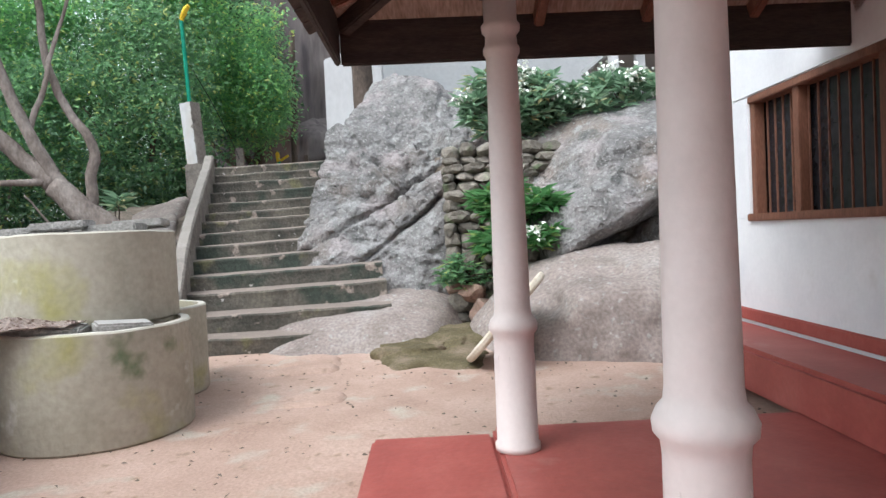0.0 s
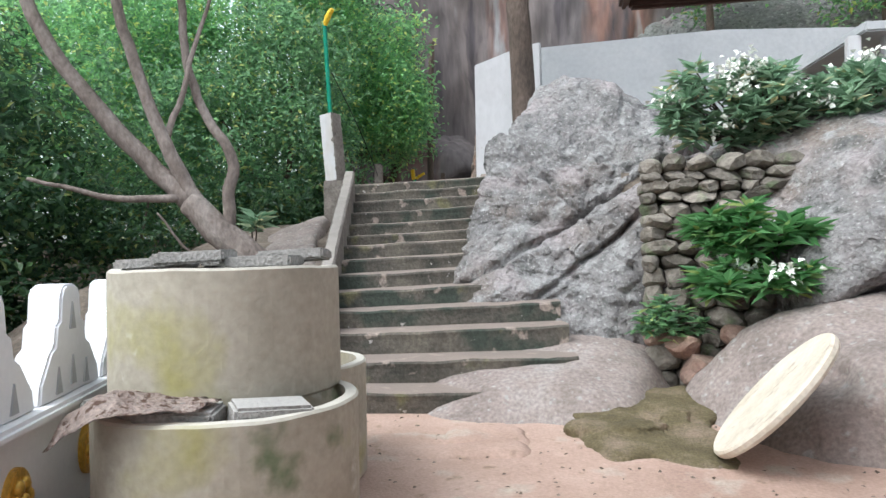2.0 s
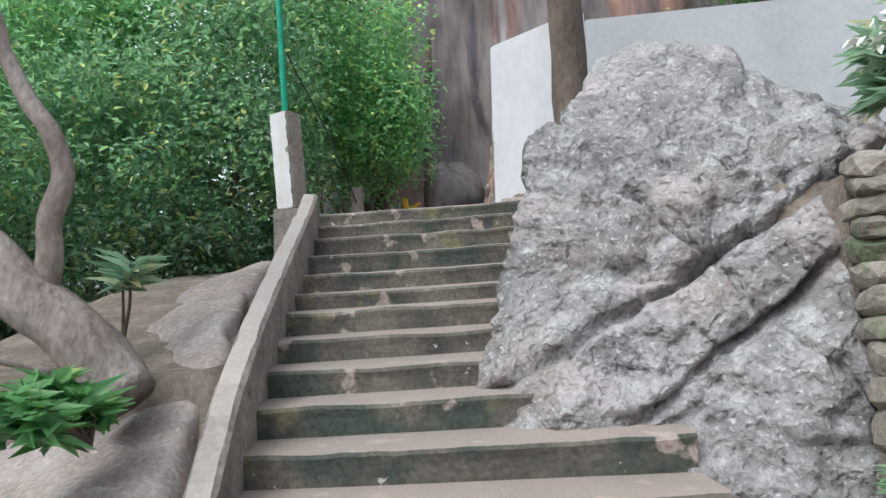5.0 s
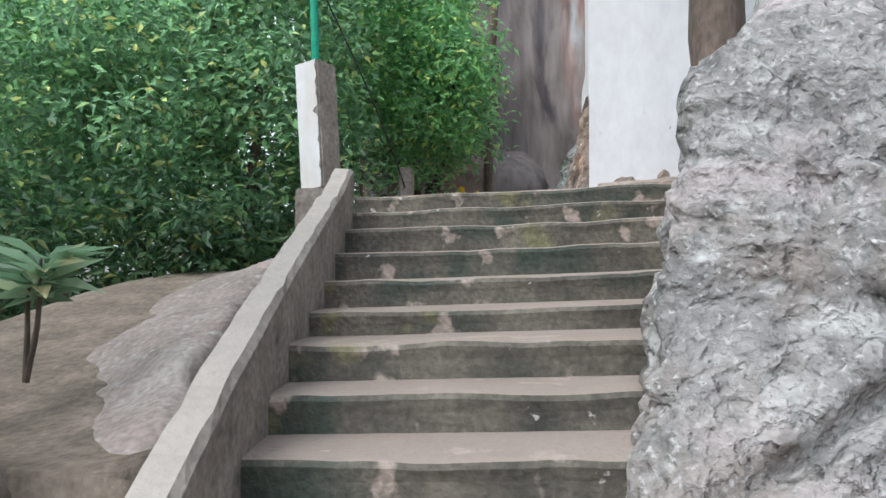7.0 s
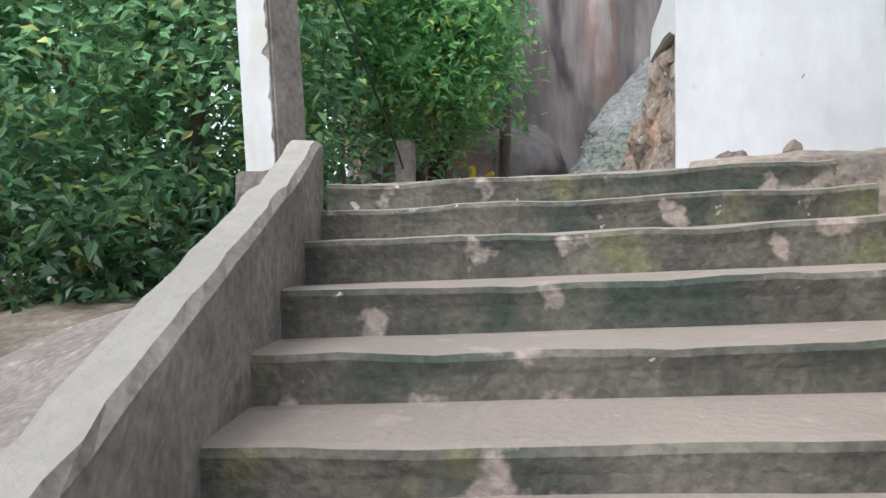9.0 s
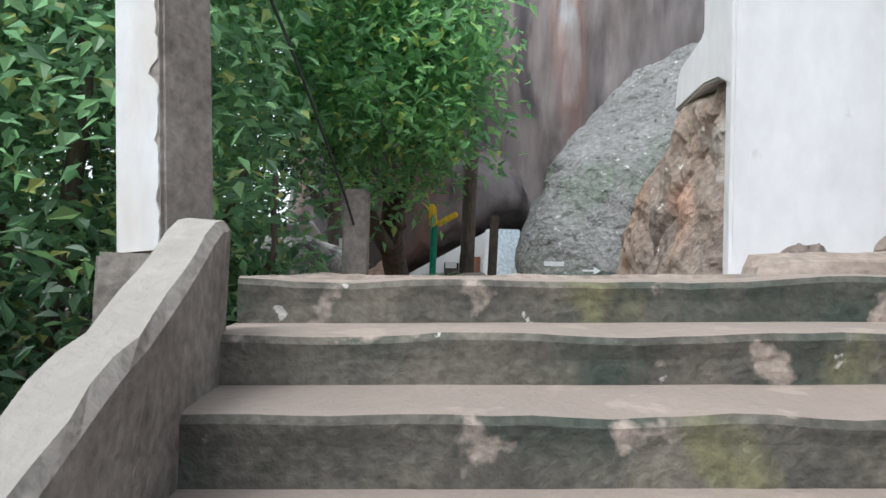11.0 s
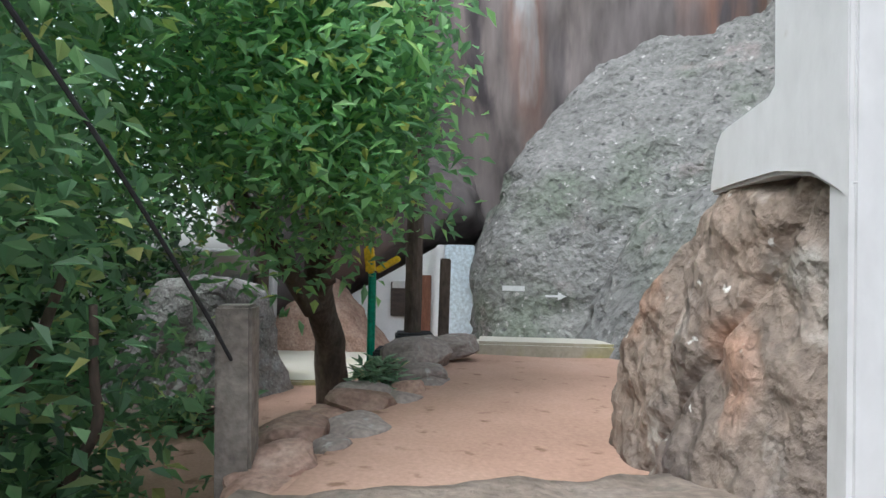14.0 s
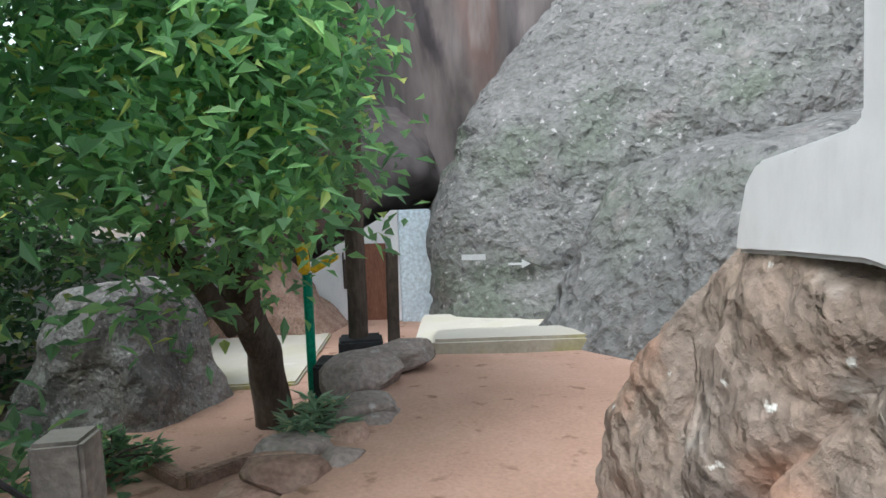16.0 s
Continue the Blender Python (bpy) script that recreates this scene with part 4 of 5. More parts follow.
tree("tree", "pale grey many-stemmed tree leaning over bedrock", [
    ([(-4.3, 11.75, 1.15), (-4.5, 11.7, 1.42), (-4.85, 11.6, 1.75), (-5.15, 11.55, 2.05)], 0.19, 0.14),
    ([(-5.15, 11.55, 2.05), (-5.5, 11.5, 2.4), (-6.0, 11.3, 3.0), (-6.6, 11.1, 3.9), (-7.0, 11.0, 5.0)], 0.12, 0.06),
    ([(-4.95, 11.58, 1.85), (-5.25, 11.5, 2.4), (-5.55, 11.45, 3.1), (-5.9, 11.4, 4.2), (-6.1, 11.4, 5.4)], 0.09, 0.045),
    ([(-4.75, 11.64, 1.68), (-4.78, 11.7, 2.1), (-4.75, 11.75, 2.55), (-5.05, 11.75, 3.0), (-5.25, 11.7, 3.6), (-5.35, 11.7, 4.6)], 0.075, 0.04),
    ([(-5.2, 11.5, 2.1), (-5.8, 11.2, 2.1), (-6.6, 10.9, 2.3)], 0.05, 0.02),
    ([(-5.4, 11.5, 2.7), (-5.2, 11.6, 3.4), (-5.0, 11.8, 4.4)], 0.04, 0.02),
    ([(-4.6, 11.6, 1.3), (-4.9, 11.2, 1.5), (-5.15, 11.0, 1.9)], 0.02, 0.01)],
    BARK, [((-6.6, 11.6, 5.6), (1.6, 1.3, 0.9), 150)], LEAF_A, 11, 0.12, 0.06)
tree("tree", "leafy green tree beside the terrace with a dark trunk", [
    ([(-5.62, 20.9, 1.85), (-5.6, 20.75, 2.5), (-5.58, 20.3, 3.05), (-5.45, 19.9, 3.5)], 0.17, 0.12),
    ([(-5.5, 19.95, 2.95), (-5.8, 19.7, 3.5), (-6.2, 19.4, 4.3), (-6.4, 19.2, 5.2)], 0.09, 0.03),
    ([(-5.42, 19.9, 3.4), (-5.1, 19.4, 4.0), (-4.9, 18.9, 4.6), (-4.8, 18.6, 5.2)], 0.08, 0.03),
    ([(-5.4, 19.9, 3.2), (-5.7, 20.3, 4.0), (-5.9, 20.8, 5.0)], 0.08, 0.03)],
    DARKBARK, [((-5.2, 19.0, 4.3), (0.95, 1.2, 1.0), 150), ((-5.7, 18.8, 5.2), (1.2, 1.4, 1.1), 170), ((-6.6, 18.8, 4.6), (1.1, 1.3, 1.3), 130), ((-4.75, 18.6, 4.6), (0.6, 0.8, 0.9), 100), ((-5.6, 19.2, 6.2), (1.3, 1.3, 0.8), 110)], LEAF_A, 12, 0.125, 0.06, 26, 0.15, 0.3)
tree("tree", "dense dark green understorey tree below the parapet", [
    ([(-6.7, 16.6, 1.4), (-6.6, 16.6, 2.3), (-6.4, 16.5, 3.4), (-6.3, 16.4, 4.6)], 0.09, 0.03),
    ([(-6.6, 16.6, 2.3), (-7.1, 16.4, 3.0), (-7.6, 16.2, 4.0)], 0.05, 0.02),
    ([(-6.2, 17.2, 1.6), (-6.0, 17.1, 2.4), (-5.6, 17.0, 3.3)], 0.05, 0.02),
    ([(-5.9, 17.4, 1.7), (-5.7, 17.0, 2.2), (-5.3, 16.8, 2.7), (-5.25, 16.7, 3.2)], 0.035, 0.015)],
    DARKBARK, [((-6.0, 16.4, 3.7), (1.0, 0.9, 1.1), 130), ((-7.3, 16.0, 3.7), (1.3, 1.1, 1.5), 190), ((-6.4, 16.6, 5.2), (1.4, 1.1, 1.1), 190), ((-8.6, 15.6, 3.6), (1.3, 1.2, 2.0), 240), ((-6.0, 17.3, 2.6), (0.8, 0.7, 0.7), 60)], LEAF_B, 13, 0.12, 0.06, 26, 0.15, 0.35)
tree("tree", "sunlit green understorey tree behind the stair", [
    ([(-8.2, 17.8, 1.2), (-8.1, 17.7, 3.0), (-7.8, 17.6, 5.0), (-7.9, 17.6, 7.0)], 0.11, 0.04),
    ([(-8.1, 17.7, 3.2), (-7.3, 17.4, 4.6), (-6.9, 17.3, 6.0)], 0.06, 0.02)],
    DARKBARK, [((-7.8, 17.5, 6.3), (1.9, 1.4, 1.4), 300), ((-9.6, 16.5, 5.6), (1.6, 1.4, 1.6), 330), ((-6.6, 18.2, 6.9), (1.3, 1.2, 0.9), 200)], LEAF_A, 14, 0.13, 0.065, 26, 0.17, 0.35)

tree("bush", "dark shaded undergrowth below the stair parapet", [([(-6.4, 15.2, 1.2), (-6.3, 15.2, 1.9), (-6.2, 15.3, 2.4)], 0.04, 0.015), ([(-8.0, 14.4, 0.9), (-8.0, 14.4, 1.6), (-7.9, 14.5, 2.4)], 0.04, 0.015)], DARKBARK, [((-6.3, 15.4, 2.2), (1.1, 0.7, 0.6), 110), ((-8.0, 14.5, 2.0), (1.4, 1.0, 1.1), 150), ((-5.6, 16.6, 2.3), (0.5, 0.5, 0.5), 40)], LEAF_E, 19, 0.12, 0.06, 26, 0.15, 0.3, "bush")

# crowns in LEAF_E carry the wood's shade in their leaf colour
for k, (x, y, h, s) in enumerate(((-9.5, 10.5, 2.2, 1.0), (-10.5, 13.5, 3.0, 1.15), (-12.5, 8.5, 3.2, 1.2), (-11.5, 18.5, 5.0, 1.2), (-9.0, 7.0, 1.6, 0.9), (-14.5, 14.0, 6.0, 1.4), (-10.5, 22.0, 4.5, 1.2), (-16, 20, 7.5, 1.5), (-8.0, 24.5, 7.5, 1.0))):
    tree("tree", "dark jungle tree in the dense wood beyond the fence", [
        ([(x, y, -1.0), (x + 0.1, y, h * 0.6), (x - 0.2, y + 0.2, h + 1.5)], 0.16, 0.05),
        ([(x + 0.1, y, h * 0.6), (x + 0.9 * s, y - 0.4, h * 0.6 + 1.4)], 0.07, 0.03), ([(x, y, h * 0.5), (x - 1.0 * s, y - 0.2, h * 0.5 + 1.5)], 0.07, 0.03)],
        DARKBARK, [((x, y, h), (1.9 * s, 1.7 * s, 1.9 * s), 230), ((x + 1.0 * s, y - 0.3, h - 1.2), (1.4 * s, 1.3 * s, 1.3 * s), 180), ((x - 0.8 * s, y, h + 1.6), (1.6 * s, 1.5 * s, 1.3 * s), 200), ((x - 0.4, y - 0.6, h - 2.2), (1.6 * s, 1.3 * s, 1.2 * s), 140)],
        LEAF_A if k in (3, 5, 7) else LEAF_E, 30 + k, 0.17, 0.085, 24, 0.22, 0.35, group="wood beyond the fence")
tree("tree", "tall bare trunk rising between boulder and white wall", [([(-1.90, 15.1, 2.0), (-1.93, 15.1, 4.0), (-2.02, 15.1, 6.0), (-2.25, 15.1, 9.5)], 0.19, 0.15)], DARKBARK, [((-2.4, 15.4, 10.5), (2.4, 2.2, 1.3), 200)], LEAF_B, 50, 0.16, 0.08)
for k, (x, y, h) in enumerate(((2.0, 23.5, 9.5), (5.5, 22.0, 8.5), (8.5, 18.5, 8.0))):
    tree("tree", "tree above the rocks against the sky", [([(x, y, 2.4), (x + 0.1, y, h * 0.6), (x, y, h)], 0.2, 0.06)], DARKBARK, [((x, y, h), (2.2, 2.0, 1.6), 260)], LEAF_A, 55 + k, 0.18, 0.09, 24, 0.22, 0.3, group="trees above the rocks")


def rosette_heads(mid, count, rng, lift=0.15):
    a = rng.uniform(0, math.tau, count)
    return np.stack([np.cos(a), np.sin(a), rng.uniform(-0.25, 0.5, count) + lift], 1)


def plant(label, at, stems, leaf, length, width, seed, per=11, category="shrub", flowers=0, group=""):
    """A shrub: thin stems that end in whorls of long leaves; some carry white blossom."""
    rng = np.random.default_rng(seed)
    t = thing("shrub", label, category, group, at=at)
    places, heads, tips = [], [], []
    for s in stems:
        part("stem", limb([at, ((at[0] + s[0]) / 2 + rng.normal() * 0.03, (at[1] + s[1]) / 2, (at[2] + s[2]) / 2 + 0.04), s], 0.014, 0.006, 4, 0.01, 6), DARKBARK, t)
        for lv in range(3):
            m = np.array(s) + np.array((rng.normal() * 0.03, rng.normal() * 0.03, -0.05 * lv))
            places.append(np.repeat(m[None], per, 0))
            heads.append(rosette_heads(m, per, rng, 0.3 - 0.2 * lv))
        tips.append(s)
    leaf_part("foliage", t, np.concatenate(places), length, width, leaf, seed, np.concatenate(heads))
    for k in range(flowers):
        s = tips[int(rng.integers(len(tips)))]
        mid = np.array(s) + rng.normal(size=3) * 0.05 + np.array((0, -0.06, 0.05))
        q = rng.normal(size=(40, 3)) * np.array((0.07, 0.05, 0.05))
        leaf_part("blossom", t, mid + q, 0.07, 0.06, PETAL, seed + k, label="white blossom cluster")
    return t


def stems_in(c, r, count, seed):
    rng = np.random.default_rng(seed)
    d = rng.normal(size=(count, 3))
    d /= np.linalg.norm(d, axis=1)[:, None]
    return [tuple(np.array(c) + v * np.array(r) * rng.uniform(0.5, 1.0)) for v in d]


plant("white-flowering shrub with sage green leaves on the terrace edge", (0.9, 13.1, 2.35), stems_in((0.6, 12.7, 3.0), (1.0, 0.45, 0.40), 80, 1), LEAF_D, 0.2, 0.07, 101, 10, flowers=14)
plant("white-flowering shrub with sage green leaves on the terrace edge", (2.2, 13.3, 2.4), stems_in((2.0, 12.9, 3.0), (0.9, 0.5, 0.38), 60, 2), LEAF_D, 0.2, 0.07, 102, 10, flowers=10)
plant("fresh green broad-leaved shrub growing from the stone wall", (0.45, 11.95, 1.2), stems_in((0.5, 11.6, 1.6), (0.62, 0.3, 0.2), 24, 3), LEAF_C, 0.22, 0.075, 103, 10)
plant("fresh green broad-leaved shrub growing from the stone wall", (0.35, 11.9, 0.9), stems_in((0.35, 11.5, 1.2), (0.62, 0.3, 0.12), 18, 4), LEAF_C, 0.22, 0.075, 104, 10, flowers=3)
plant("dusty green creeping shrub at the boulder foot", (-0.2, 12.0, 0.6), stems_in((-0.2, 11.85, 0.82), (0.4, 0.2, 0.16), 20, 5), LEAF_B, 0.12, 0.05, 105, 9)
plant("small green sapling with a whorl of long leaves", (-5.0, 12.6, 1.42), [(-4.95, 12.6, 1.95), (-4.98, 12.58, 1.88)], LEAF_D, 0.26, 0.07, 106, 9, "sapling")
plant("low broad-leaved green plant by the parapet foot", (-4.15, 11.3, 1.0), stems_in((-4.2, 11.15, 1.25), (0.28, 0.3, 0.12), 14, 7), LEAF_C, 0.2, 0.075, 107, 9)
plant("low dark green plant on the terrace edge", (-4.75, 19.2, 2.45), stems_in((-4.72, 19.1, 2.62), (0.18, 0.3, 0.1), 14, 8), LEAF_D, 0.12, 0.03, 108, 9)
plant("low dark green plant on the lower yard", (-6.6, 19.9, 1.95), stems_in((-6.5, 19.8, 2.1), (0.5, 0.4, 0.12), 30, 9), LEAF_B, 0.12, 0.04, 109, 9)

# ---- rubble retaining wall ----
STONES = [mesh_of("stone", small_rock((1, 1, 1), k), RUBBLE) for k in range(8)]
REDSTONES = [mesh_of("stone", small_rock((1, 1, 1), 20 + k), REDRUBBLE) for k in range(4)]
rubble = thing("wall_rubble", "dry-laid rubble retaining wall with mossy stones", "wall", kind="structure", at=(0.8, 12.4, 0))
bm = bmesh.new()
add_box(bm, pose(1.2, 12.75, 1.1), (3.2, 0.5, 2.4), 0.05)
part("core", bm, DARKSOIL, rubble, "dark earth core")
RW = random.Random(12)
z = 0.05
while z < 2.35:
    h = RW.uniform(0.10, 0.16) if z > 1.2 else RW.uniform(0.16, 0.26)
    x = -0.45
    while x < 2.7:
        w = RW.uniform(0.16, 0.36)
        red = z < 0.75 and RW.random() < 0.35
        ob = new("stone", RW.choice(REDSTONES if red else STONES))
        ob.matrix_basis = pose(x + w / 2, 12.42 - 0.28 * (2.4 - z) / 2.4 + RW.uniform(-0.05, 0.05), z + h / 2, RW.uniform(-14, 14), RW.uniform(-12, 12), RW.uniform(-20, 20)) @ Matrix.Diagonal((w * 1.06, 0.4, h * 1.15, 1))
        ob.parent = rubble
        ob.matrix_parent_inverse = Matrix.Translation(-rubble.location)
        x += w
    z += h * 0.93
for k, (x, y, z, s, a) in enumerate(((0.05, 11.75, 0.28, 0.42, 20), (0.35, 11.75, 0.62, 0.3, 70), (0.62, 11.7, 0.36, 0.4, -20), (0.42, 11.6, 0.14, 0.36, 10), (0.85, 11.55, 0.5, 0.34, 35), (-0.12, 11.9, 0.5, 0.34, 80), (0.2, 11.5, 0.06, 0.3, 50))):
    bmr = small_rock((s, s * 0.9, s * 0.7), 40 + k, 3)
    bmr.transform(pose(x, y, z, 12, 8, a))
    solo("loose_stone", bmr, REDRUBBLE, "loose reddish stone tumbled at the wall foot", "stone", "tumbled stones")

# ---- pavilion on the terrace behind ----
pav = thing("pavilion", "small grey concrete pavilion with white posts behind the shrubs", "pavilion", at=(3, 14.5, 2.4))
part("roof_slab", box(pose(3.3, 14.9, 3.95, 0, 0, 8), (2.6, 2.0, 0.12), 0.02), GREYLIME, pav)
for x, y in ((2.1, 13.95), (2.5, 14.0), (4.4, 14.2)):
    part("post", box(pose(x, y, 3.15), (0.14, 0.14, 1.5), 0.01), LIME, pav)
# dark sheet across the back paints the shade inside the pavilion
part("inner_wall", box(pose(3.3, 15.7, 3.1, 0, 0, 8), (2.6, 0.15, 1.5), 0.01), DARKWOOD, pav, "dark sheet standing in for the shaded interior")
part("bollard", box(pose(2.05, 13.2, 2.75), (0.22, 0.22, 0.6), 0.02), LIME, pav, "white block")

# ---- upper terrace ----
ledge = thing("ledge", "long low cement ledge at the foot of the rock face", "ledge", kind="structure", at=(-3, 22.5, 2.5))
part("slab", box(pose(-1.88, 21.36, 2.49, 0, 0, 3), (4.7, 0.5, 0.26), 0.03), CONCRETE, ledge)
part("paving", box(pose(-1.88, 23.2, 2.12, 0, 0, 3), (5.5, 3.3, 0.16), 0.03), CONCRETE, ledge, "lower cement apron")

cave = thing("cave_shrine", "white plastered cave shrine under the overhanging cliff", "building", kind="structure", at=(-6.5, 26, 2))
part("wall", prism([(-8.6, 1.6), (-5.62, 1.6), (-5.62, 3.72), (-5.75, 3.78), (-8.0, 2.5), (-8.6, 2.4)], pose(0, 25.9, 0), 0.3, 0.01), WHITE, cave)
part("side_wall", box(pose(-5.35, 25.7, 2.75, 0, 0, 12), (0.5, 0.3, 2.1), 0.02), BLUEWALL, cave, "pale blue side pier")
part("pier", box(pose(-5.66, 25.78, 2.75), (0.16, 0.3, 2.1), 0.02), WHITE, cave)
dr = part("door", box(pose(-6.02, 25.86, 2.55), (0.34, 0.06, 1.45), 0.01), REDWOOD, cave, "reddish brown plank door")
part("frame", box(pose(-6.22, 25.85, 2.55), (0.06, 0.09, 1.5), 0.008), DARKWOOD, dr)
wn2 = part("window", box(pose(-6.42, 25.87, 2.85), (0.28, 0.05, 0.6), 0.008), DARKWOOD, cave, "small dark window")
part("sill", box(pose(-6.42, 25.85, 3.1), (0.22, 0.05, 0.12), 0.005), LIME, wn2)
cave.location += Vector((0.45, 0, -0.1))
bmr = rock_bm((-7.0, 26.8, 4.5), [((-6.2, 25.4, 3.95), (0.45, -0.3, -0.85)), ((-7, 25.75, 4.3), (0, -1, 0.1)), ((-5.2, 25.8, 4.2), (0.9, -0.2, 0.4)), ((-6.5, 25.6, 4.8), (0.2, -0.5, 0.9)), ((-9.5, 26, 3.5), (-1, 0, 0)), ((-7, 28, 4), (0, 1, 0))], 5, 14, 0.1, 0.03, (), 91.0)
solo("cave_brow", bmr, CLIFF, "dark overhanging rock brow above the cave shrine", "rock", smooth=True).location = (0.45, 0, -0.1)
bmr = rock_bm((-6.95, 25.2, 2.4), [((-6.9, 24.6, 2.5), (0.1, -1, 0.2)), ((-6.5, 25, 2.5), (0.75, -0.1, 0.65)), ((-7.6, 25, 2.5), (-0.75, 0, 0.65)), ((-7, 25.7, 2.4), (0, 1, 0)), ((-7, 25, 1.7), (0, 0, -1)), ((-6.95, 25, 3.3), (0, 0, 1))], 5, 9, 0.07, 0.02, (), 95.0)
solo("boulder", bmr, REDRUBBLE, "reddish brown rock before the cave wall", "boulder", smooth=True)
hut = thing("lower_building", "low white building with tin roof beyond the lower yard", "building", at=(-9.5, 24.5, 1.5))
part("wall", box(pose(-9.6, 24.6, 2.4, 0, 0, 8), (3.6, 0.3, 2.0), 0.02), WHITE, hut)
part("pillar", box(pose(-8.2, 24.5, 2.35, 0, 0, 8), (0.25, 0.34, 1.9), 0.02), GREYLIME, hut)
part("roof", box(pose(-9.4, 23.7, 3.3, -14, 0, 8), (3.2, 1.7, 0.05), 0.01), LIME, hut, "bright tin roof")
part("doorway", box(pose(-8.9, 24.42, 2.2, 0, 0, 8), (0.5, 0.06, 1.3), 0.01), DARKWOOD, hut, "dark doorway")
solo("paving", box(pose(-7.4, 23.2, 1.94, 0, 0, 6), (3.0, 2.6, 0.08), 0.02), CONCRETE, "pale cement paving before the lower building", "paving", kind="structure")
solo("boulder", rock_bm((-7.3, 21.3, 2.3), [((-7.3, 20.7, 2.4), (0, -1, 0.15)), ((-6.65, 21, 2.4), (0.9, -0.2, 0.3)), ((-7.9, 21, 2.4), (-0.9, 0, 0.3)), ((-7.3, 21, 3.15), (0, 0, 1)), ((-7.3, 22, 2.4), (0, 1, 0)), ((-7.3, 21, 1.6), (0, 0, -1))], 5, 9, 0.07, 0.02, (), 97.0), GRANITE, "upright grey rock in the lower yard", "boulder", smooth=True)

pl = thing("utility_pole", "tall dark wooden pole set in black blocks", "pole", at=(-4.80, 20.72, 2.4))
part("shaft", limb([(-4.80, 20.72, 2.55), (-4.77, 20.72, 4.5), (-4.70, 20.72, 6.6)], 0.085, 0.07, 4, 0.0, 12), DARKBARK, pl)
part("block", box(pose(-4.78, 20.72, 2.64, 0, 0, 12), (0.36, 0.32, 0.16), 0.02), BLACK, pl, "black block")
part("block", box(pose(-4.85, 20.5, 2.46, 0, 0, 6), (0.5, 0.36, 0.26), 0.02), BLACK, pl, "black block")
solo("wooden_post", box(pose(-4.50, 20.75, 2.95, 0, 1, 10), (0.1, 0.1, 0.95), 0.01), DARKBARK, "short weathered wooden post beside the pole", "post")
gp = thing("green_post", "slim green post with a bent yellow top", "post", at=(-5.17, 20.6, 2.0))
part("shaft", tube([(-5.17, 20.6, 1.95), (-5.17, 20.6, 3.28)], [0.04, 0.04], 12), GREEN, gp)
part("cap", box(pose(-5.19, 20.58, 3.4, 0, -6, 0), (0.09, 0.09, 0.26), 0.02), YELLOW, gp, "yellow cap")
part("arm", span((-5.12, 20.58, 3.3), (-4.9, 20.55, 3.42), 0.05, 0.06), YELLOW, gp, "yellow arm")
solo("concrete_post", box(pose(-4.90, 17.16, 2.56, 0, -1, 10), (0.15, 0.15, 1.25), 0.012), RAIL, "weathered grey concrete fence post at the terrace edge", "post")

# cable from the stair post to the terrace
solo("cable", limb([(-5.13, 15.5, 4.5), (-5.0, 16.2, 3.85), (-4.92, 16.8, 3.25), (-4.90, 17.1, 2.95)], 0.008, 0.008, 6, 0.0, 6), BLACK, "thin dark stay cable tied to a post", "cable")

# signs painted on the rock
def sign(c, outline, label):
    bm = prism([(0.75 * x, 0.75 * z) for x, z in outline], pose(*c, 0, 0, -8), 0.02)
    solo("painted_sign", bm, GREYLIME, label, "sign", "signs on the rock")


ARROW = [(-0.2, -0.02), (0.04, -0.02), (0.04, -0.08), (0.2, 0.0), (0.04, 0.08), (0.04, 0.02), (-0.2, 0.02)]
sign((-3.32, 24.27, 2.93), ARROW, "small white painted arrow on grey rock")
sign((-1.9, 24.02, 3.85), ARROW, "small white painted arrow on grey rock")
sign((-3.94, 24.37, 3.03), [(-0.22, -0.05), (0.22, -0.05), (0.22, 0.05), (-0.22, 0.05)], "small pale lettered board on grey rock")
for x, s in ((-2.3, 0.36), (-1.9, 0.3), (-2.05, 0.22)):
    bmr = small_rock((s, s, s * 0.6), int(s * 100), 3)
    bmr.transform(pose(x + 0.2, 21.45, 2.62 + s * 0.2, 5, 4, 30))
    solo("loose_stone", bmr, REDRUBBLE, "reddish stone lying on the cement ledge", "stone", "stones on the ledge")

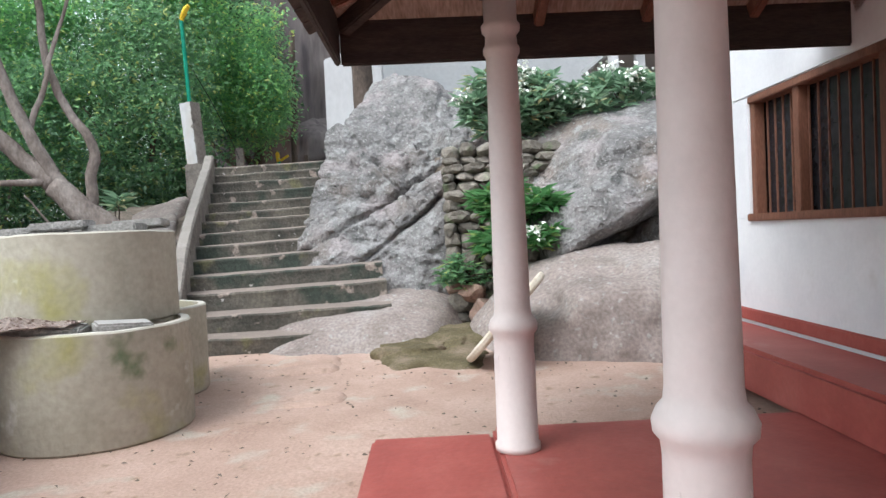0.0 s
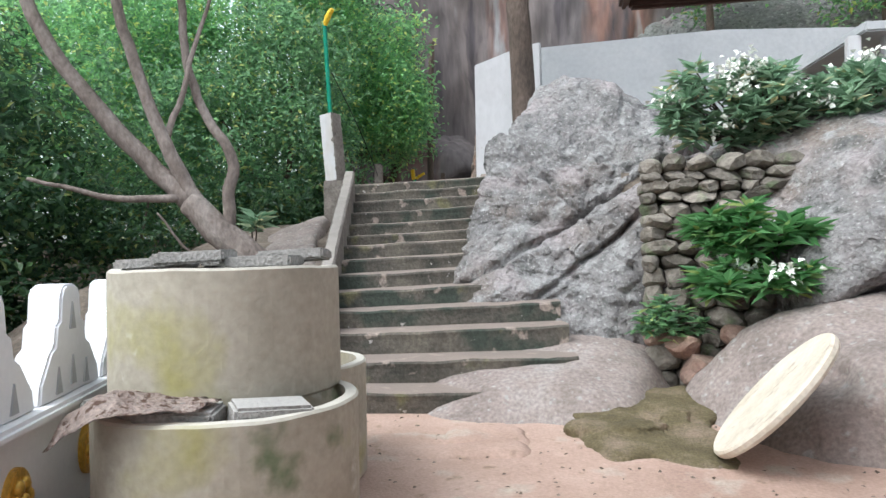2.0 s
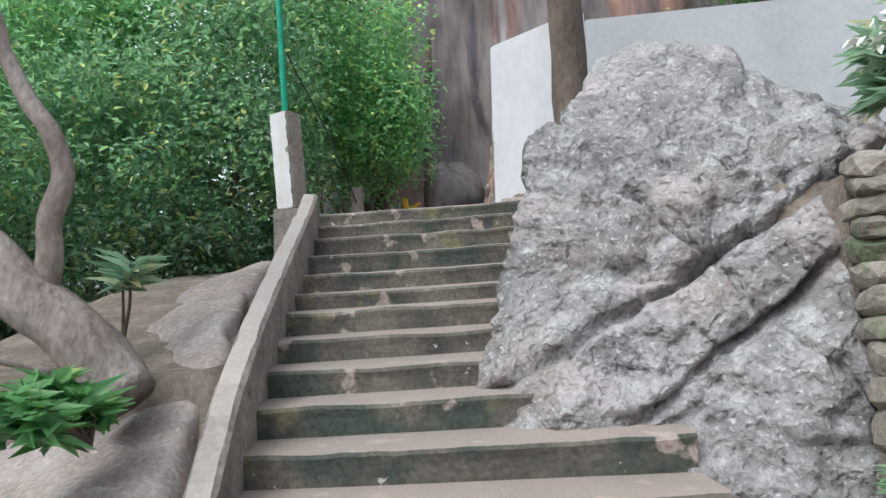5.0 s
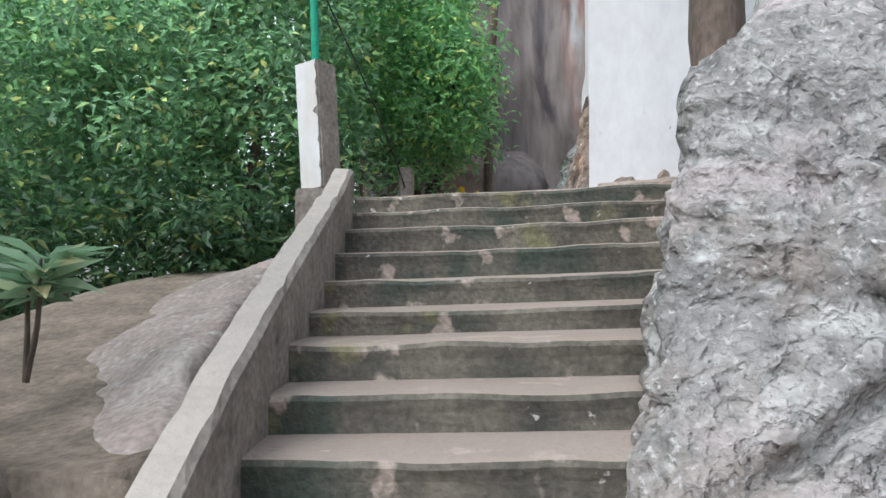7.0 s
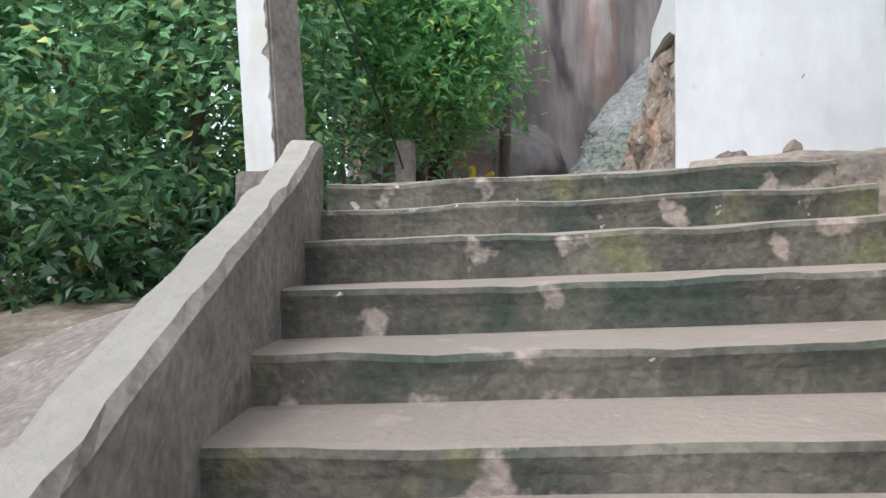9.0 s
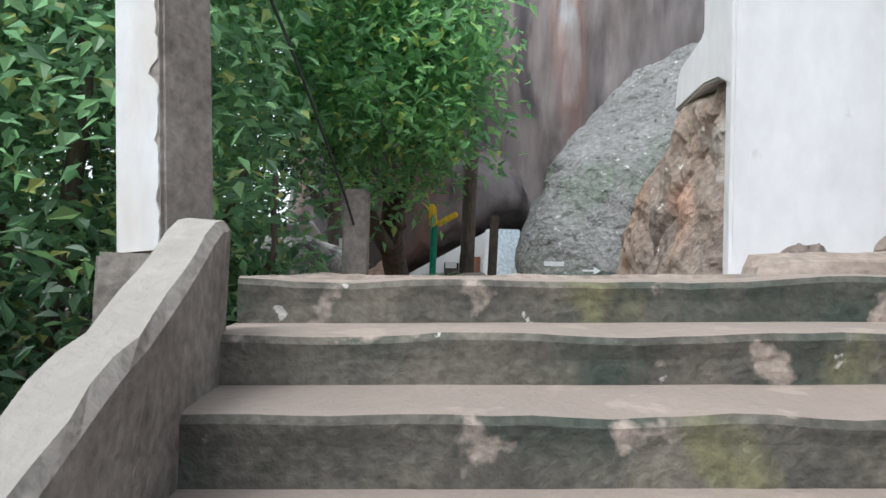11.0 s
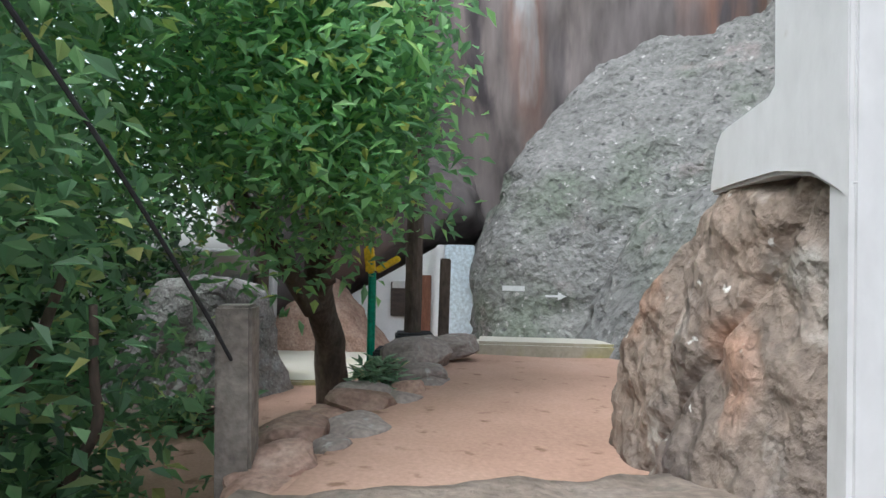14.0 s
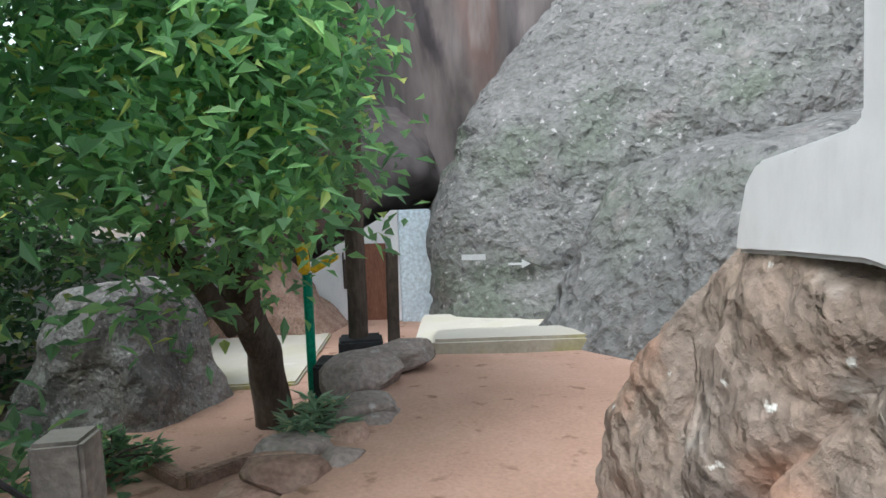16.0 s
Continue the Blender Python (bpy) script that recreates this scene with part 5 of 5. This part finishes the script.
# rough kerb of stones along the terrace edge
RK = random.Random(5)
KERB = [mesh_of("kerb_stone", small_rock((1, 1, 1), 60 + k, 3), REDRUBBLE) for k in range(5)] + [mesh_of("kerb_stone", small_rock((1, 1, 1), 70 + k, 3), BOULDER) for k in range(4)]
for k in range(34):
    t = k / 33
    y = 16.9 + 3.7 * t
    x = -4.58 + RK.uniform(-0.22, 0.12) + 0.1 * math.sin(y * 2)
    w = RK.uniform(0.22, 0.46)
    ob = new("kerb_stone", RK.choice(KERB))
    ob.matrix_basis = pose(x, y, 2.44 + RK.uniform(-0.06, 0.05), RK.uniform(-10, 10), RK.uniform(-10, 10), RK.uniform(0, 180)) @ Matrix.Diagonal((w, w * 0.8, w * RK.uniform(0.4, 0.6), 1))
    tagged(ob, "rough reddish field stone edging the terrace", "stone", "kerb of field stones")
for k, (x, y, z, sx, sy, sz) in enumerate(((-4.62, 20.0, 2.58, 0.62, 0.5, 0.34), (-4.45, 20.45, 2.62, 0.66, 0.4, 0.2), (-4.55, 19.4, 2.5, 0.5, 0.36, 0.22))):
    bmr = small_rock((sx, sy, sz), 90 + k, 3)
    bmr.transform(pose(x, y, z, 0, -8, 20))
    solo("kerb_stone", bmr, BOULDER, "large pale field stone on the terrace edge", "stone", "kerb of field stones")
solo("bank", prism([(-5.0, 1.85), (-4.5, 1.85), (-4.5, 2.5), (-4.7, 2.48)], pose(0, 16.6, 0), 4.2, 0.03), SOIL, "steep earth bank below the terrace edge", "bank", kind="structure")
for x0, y0, x1, y1 in ((-6.6, 20.2, -5.8, 19.6), (-5.8, 19.6, -5.3, 20.2)):
    solo("brick_edging", span((x0, y0, 1.97), (x1, y1, 1.97), 0.1, 0.1), REDRUBBLE, "old brick edging round a planting bed", "edging", "bed edging")

# fallen leaves and grit on the sand
rng = np.random.default_rng(3)
q = np.stack([rng.uniform(-3.2, 2.0, 600), rng.uniform(5.5, 12.0, 600), np.zeros(600)], 1)
q[:, 2] = [ground_height(x, y) + 0.012 for x, y in q[:, :2]]
hd = rng.normal(size=(600, 3))
hd[:, 2] = 0.06
lit = new("fallen_leaves", leaves_mesh("fallen_leaves", q, 0.035, 0.02, DARKSOIL, seed=4, heads=hd))
tagged(lit, "dry brown leaf litter scattered over the sand", "leaves", kind="stuff")
